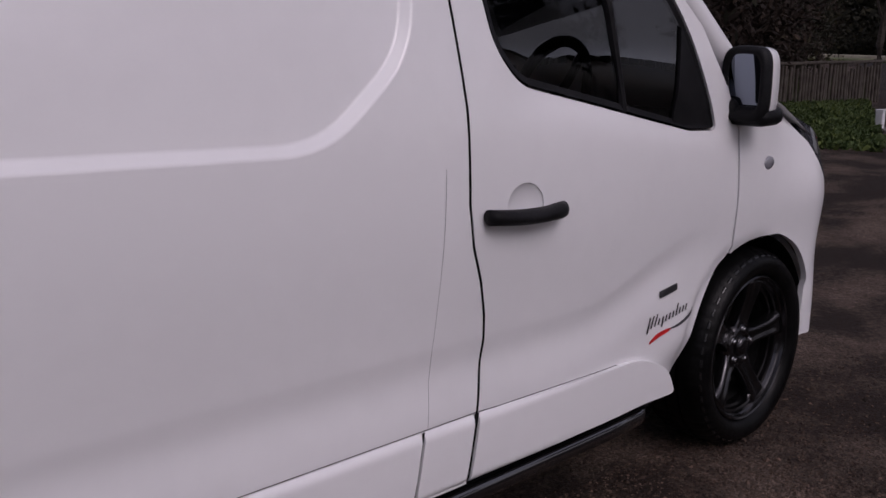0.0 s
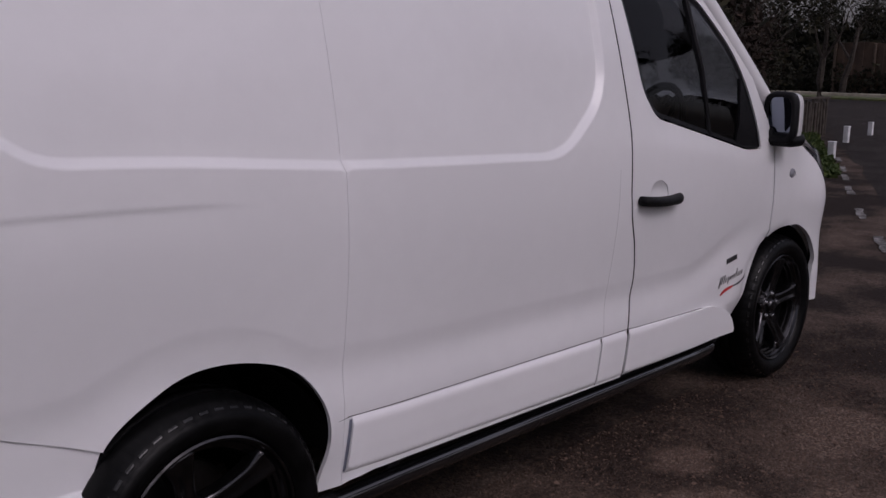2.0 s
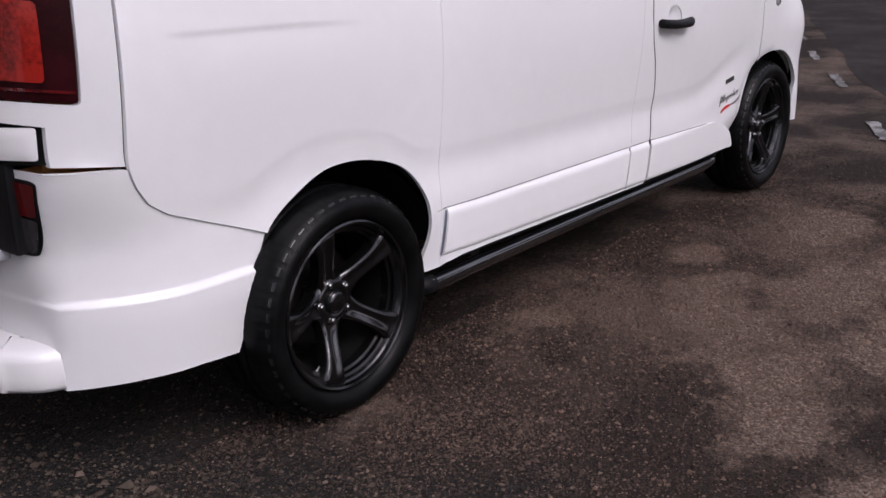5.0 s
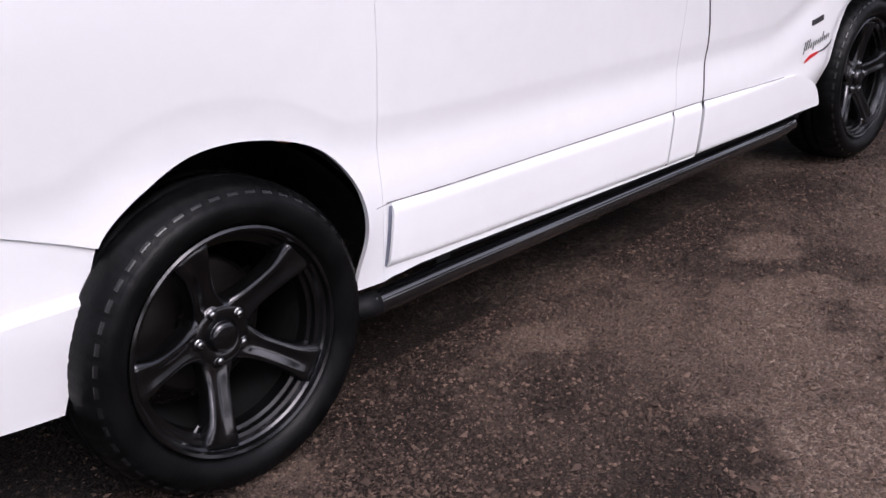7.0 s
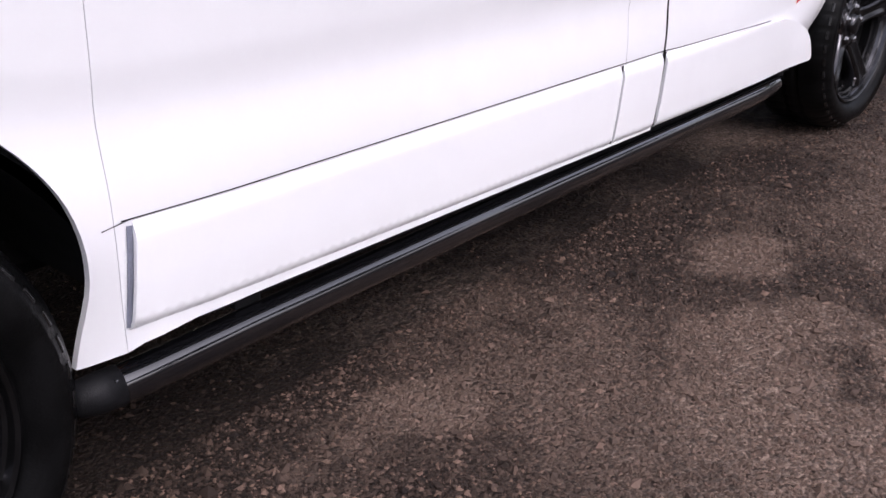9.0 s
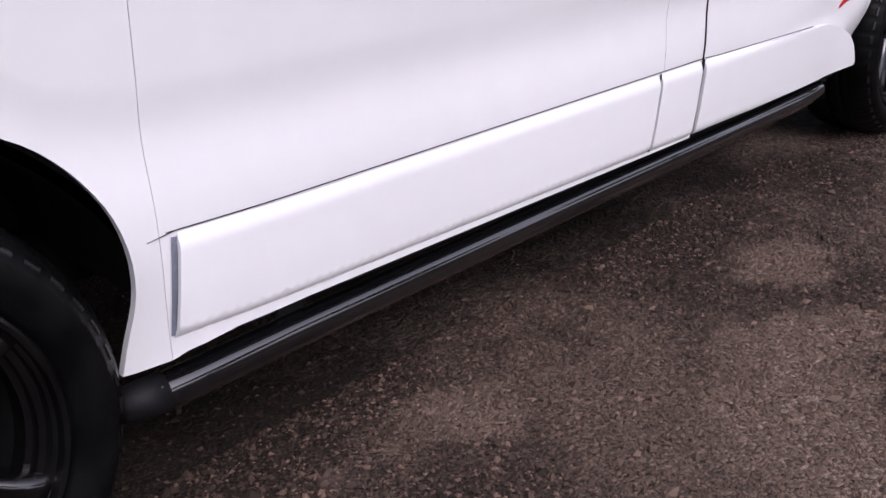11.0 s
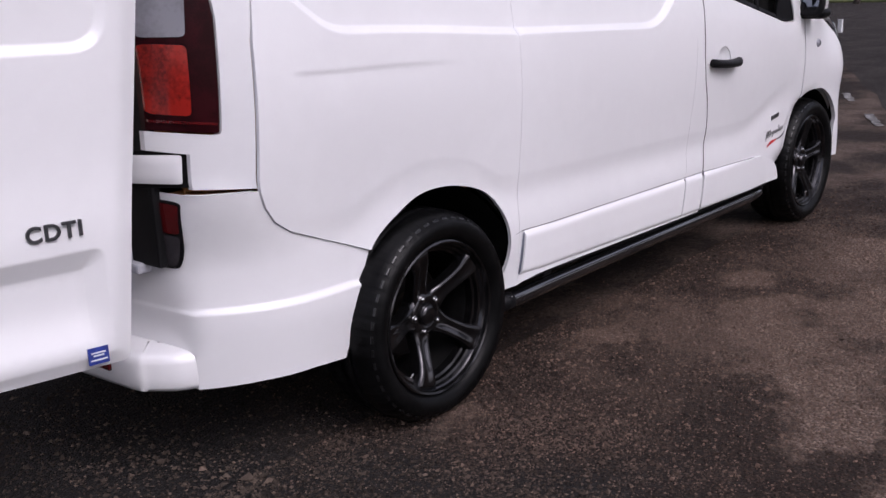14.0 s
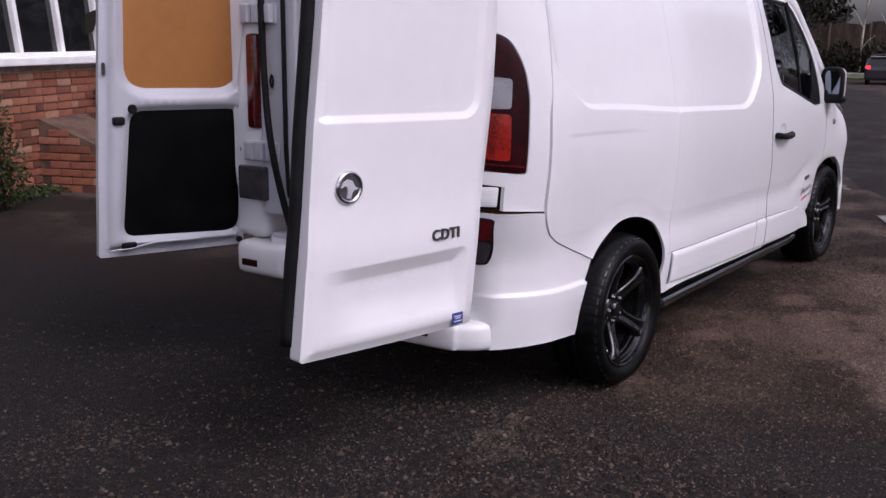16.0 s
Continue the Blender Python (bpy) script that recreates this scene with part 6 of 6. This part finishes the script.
# ---- brick building behind the van ----
WALL0 = Vector((1.05, 6.75, 0.0))
WD = Vector((0.93, 0.36, 0)).normalized()
WN = Vector((WD.y, -WD.x, 0))
MW = Matrix((WD, -WN, Vector((0, 0, 1)))).transposed()
SILL_Z = 1.24


def on_wall(s, z, out=0.0):
    return WALL0 + WD * s + WN * out + Vector((0, 0, z))


wall_south = None
bm = bmesh.new()
for s0, s1, z0, z1 in ((-9, 12, -0.2, SILL_Z - 0.05), (-9, -2.2, SILL_Z - 0.05, 3.4), (3.4, 12, SILL_Z - 0.05, 3.4), (-2.2, 3.4, 2.75, 3.4)):
    box(bm, on_wall((s0 + s1) / 2, (z0 + z1) / 2, -0.14), (s1 - s0, 0.25, z1 - z0), 0.0, MW)
wall_south = tagged(part("wall_south", bm, MORTAR), "red brick wall of a low building with pale mortar", "wall", kind="structure")
bm = bmesh.new()
for c, sz in ((on_wall(1.5, 3.5, -2.6), (21.6, 5.4, 0.2)), (on_wall(1.5, 1.6, -5.0), (21, 0.25, 3.4))):
    box(bm, c, sz, 0.02, MW)
tagged(part("flat_roof", bm, mat("roof_felt", (0.06, 0.06, 0.06), 0.9, vary=0.2, scale=2)), "dark felted roof of the low building", "roof", kind="structure")
window = tagged(new("window_1"), "white framed window with dark panes over a brick wall", "window", kind="structure")
window.matrix_basis = Matrix.Translation(on_wall(0.6, SILL_Z))
bm = bmesh.new()
box(bm, on_wall(0.6, SILL_Z - 0.01, 0.02), (5.7, 0.22, 0.075), 0.012, MW)
part("window_sill", bm, FRAME, window)
edges_s = [-2.17, -1.5, -0.85, -0.22, 0.42, 1.06, 1.7, 2.34, 2.95, 3.37]
for k, s in enumerate(edges_s):
    bm = bmesh.new()
    box(bm, on_wall(s, 2.00, -0.06), (0.055, 0.07, 1.54), 0.008, MW @ Matrix.Rotation(-0.15, 3, 'Y'))
    part("window_frame", bm, FRAME, window)
for z in (1.28, 2.74):
    bm = bmesh.new()
    box(bm, on_wall(0.6, z, -0.06), (5.6, 0.07, 0.06), 0.008, MW)
    part("window_frame", bm, FRAME, window)
for a, b in zip(edges_s, edges_s[1:]):
    bm = bmesh.new()
    box(bm, on_wall((a + b) / 2, 2.01, -0.085), (b - a + 0.02, 0.008, 1.46), 0.0, MW)
    part("pane", bm, PANE, window)
# low brick pier with a sloping top
PS0, PS1, PO = 0.62, 1.35, 0.85
pier = thing("brick_pier", "low brick pier with a weathered sloping top", "pier", on_wall(1.0, 0.0))
bm = bmesh.new()
vs = [bm.verts.new(on_wall(s, z, o)) for s in (PS0, PS1) for o, z in ((-0.02, -0.1), (-0.02, 0.70), (PO, 0.38), (PO, -0.1))]
for f in ((0, 1, 2, 3), (7, 6, 5, 4), (1, 5, 6, 2), (3, 2, 6, 7), (0, 4, 5, 1)):
    bm.faces.new([vs[i] for i in f])
part("core", bm, mat("weathered_pier", (0.075, 0.045, 0.033), 0.9, hue2=(0.14, 0.085, 0.06), scale=6, bump=0.4, bump_scale=60), pier)
# hedge at the wall
ivy = thing("wall_shrub", "small green shrub growing against the brick wall", "shrub", on_wall(-0.5, 0.0, 0.3))
bm = bmesh.new()
ri = random.Random(2)
tips = []
for k in range(14):
    p = on_wall(-0.72 + ri.uniform(-0.4, 0.30), -0.02, 0.25 + ri.uniform(-0.1, 0.2))
    e = p + Vector((ri.uniform(-0.25, 0.25), ri.uniform(-0.2, 0.2), ri.uniform(0.3, 0.85)))
    tube(bm, [p, (p + e) / 2 + Vector((0.03, 0, 0.05)), e], [0.012, 0.008, 0.003], 5)
    tips += [tuple(e), tuple((p + e) / 2), tuple((p + 3 * e) / 4)]
part("stem_bundle", bm, TWIG, ivy)
leaves("foliage", tips, 0.20, 5200, 0.022, IVY, ivy, 3, 1.1, long=1.2)
wl_pts = [tuple(on_wall(-1.6 + 0.05 * k, 0.03, 0.08 + 0.25 * ((k * 7) % 10) / 10)) for k in range(70)]
tagged(leaves("weeds", wl_pts, 0.08, 2600, 0.022, IVY, None, 4, 0.8, long=1.4), "low weeds along the foot of the wall", "weeds", kind="stuff")

# bricks, one by one
bme = bmesh.new()
box(bme, (0, 0, 0), (0.213, 0.03, 0.065), 0.005, seg=1)
brick_mesh = bpy.data.meshes.new("brick")
bme.to_mesh(brick_mesh)
bme.free()
BRICK_V = bpy.data.materials.new("brick_varied")
BRICK_V.use_nodes = True
_n, _l = BRICK_V.node_tree.nodes, BRICK_V.node_tree.links
_b = _n["Principled BSDF"]
_b.inputs["Roughness"].default_value = 0.88
_oi = _n.new("ShaderNodeObjectInfo")
_rp = _n.new("ShaderNodeValToRGB")
_rp.color_ramp.elements[0].color = (0.13, 0.045, 0.030, 1)
_rp.color_ramp.elements[1].color = (0.50, 0.28, 0.18, 1)
_e2 = _rp.color_ramp.elements.new(0.35)
_e2.color = (0.32, 0.105, 0.058, 1)
_e3 = _rp.color_ramp.elements.new(0.8)
_e3.color = (0.42, 0.16, 0.088, 1)
_tc = _n.new("ShaderNodeTexCoord")
_no = _n.new("ShaderNodeTexNoise")
_no.inputs["Scale"].default_value, _no.inputs["Detail"].default_value = 22.0, 5.0
_mx = _n.new("ShaderNodeMix")
_mx.data_type, _mx.blend_type = 'RGBA', 'MULTIPLY'
_mx.inputs["Factor"].default_value = 0.6
_l.new(_tc.outputs["Object"], _no.inputs["Vector"])
_l.new(_oi.outputs["Random"], _rp.inputs["Fac"])
_l.new(_rp.outputs["Color"], _mx.inputs["A"])
_l.new(_no.outputs["Fac"], _mx.inputs["B"])
_l.new(_mx.outputs["Result"], _b.inputs["Base Color"])
_bp = _n.new("ShaderNodeBump")
_bp.inputs["Strength"].default_value = 0.5
_bp.inputs["Distance"].default_value = 0.004
_l.new(_no.outputs["Fac"], _bp.inputs["Height"])
_l.new(_bp.outputs["Normal"], _b.inputs["Normal"])
brick_mesh.materials.append(BRICK_V)
rb_ = random.Random(8)


def brick(at, rot, parent, half=False):
    ob = new("brick", brick_mesh)
    ob.parent = parent
    ob.matrix_parent_inverse = world_of(parent).inverted()
    ob.matrix_basis = Matrix.Translation(at) @ rot.to_4x4() @ Matrix.Diagonal((0.47 if half else 1.0, 1, 1, 1))
    return ob


rot_w = MW
for row in range(18):
    z = 0.035 + 0.0755 * row
    if z > SILL_Z - 0.08:
        break
    s = -0.95 + (0.112 if row % 2 else 0.0)
    k = 0
    while s < 2.1:
        half = (row % 2 == 0 and k % 3 == 2)
        w = 0.1065 if half else 0.225
        brick(on_wall(s + w / 2, z, 0.0 + rb_.uniform(-0.003, 0.003)), rot_w, wall_south, half)
        s += w
        k += 1
rot_s = Matrix((WN, WD, Vector((0, 0, 1)))).transposed()
for row in range(10):
    z = 0.03 + 0.0755 * row
    o = 0.12 + (0.1125 if row % 2 else 0)
    while o < PO - 0.05:
        if z < 0.65 - (0.32 / 0.87) * o:
            brick(on_wall(PS0 + 0.003, z, o), rot_s, pier)
        o += 0.225
    if z < 0.34:
        s = PS0 + 0.11 + (0.1125 if row % 2 else 0)
        while s < PS1 - 0.06:
            brick(on_wall(s, z, PO + 0.001), rot_w, pier)
            s += 0.225
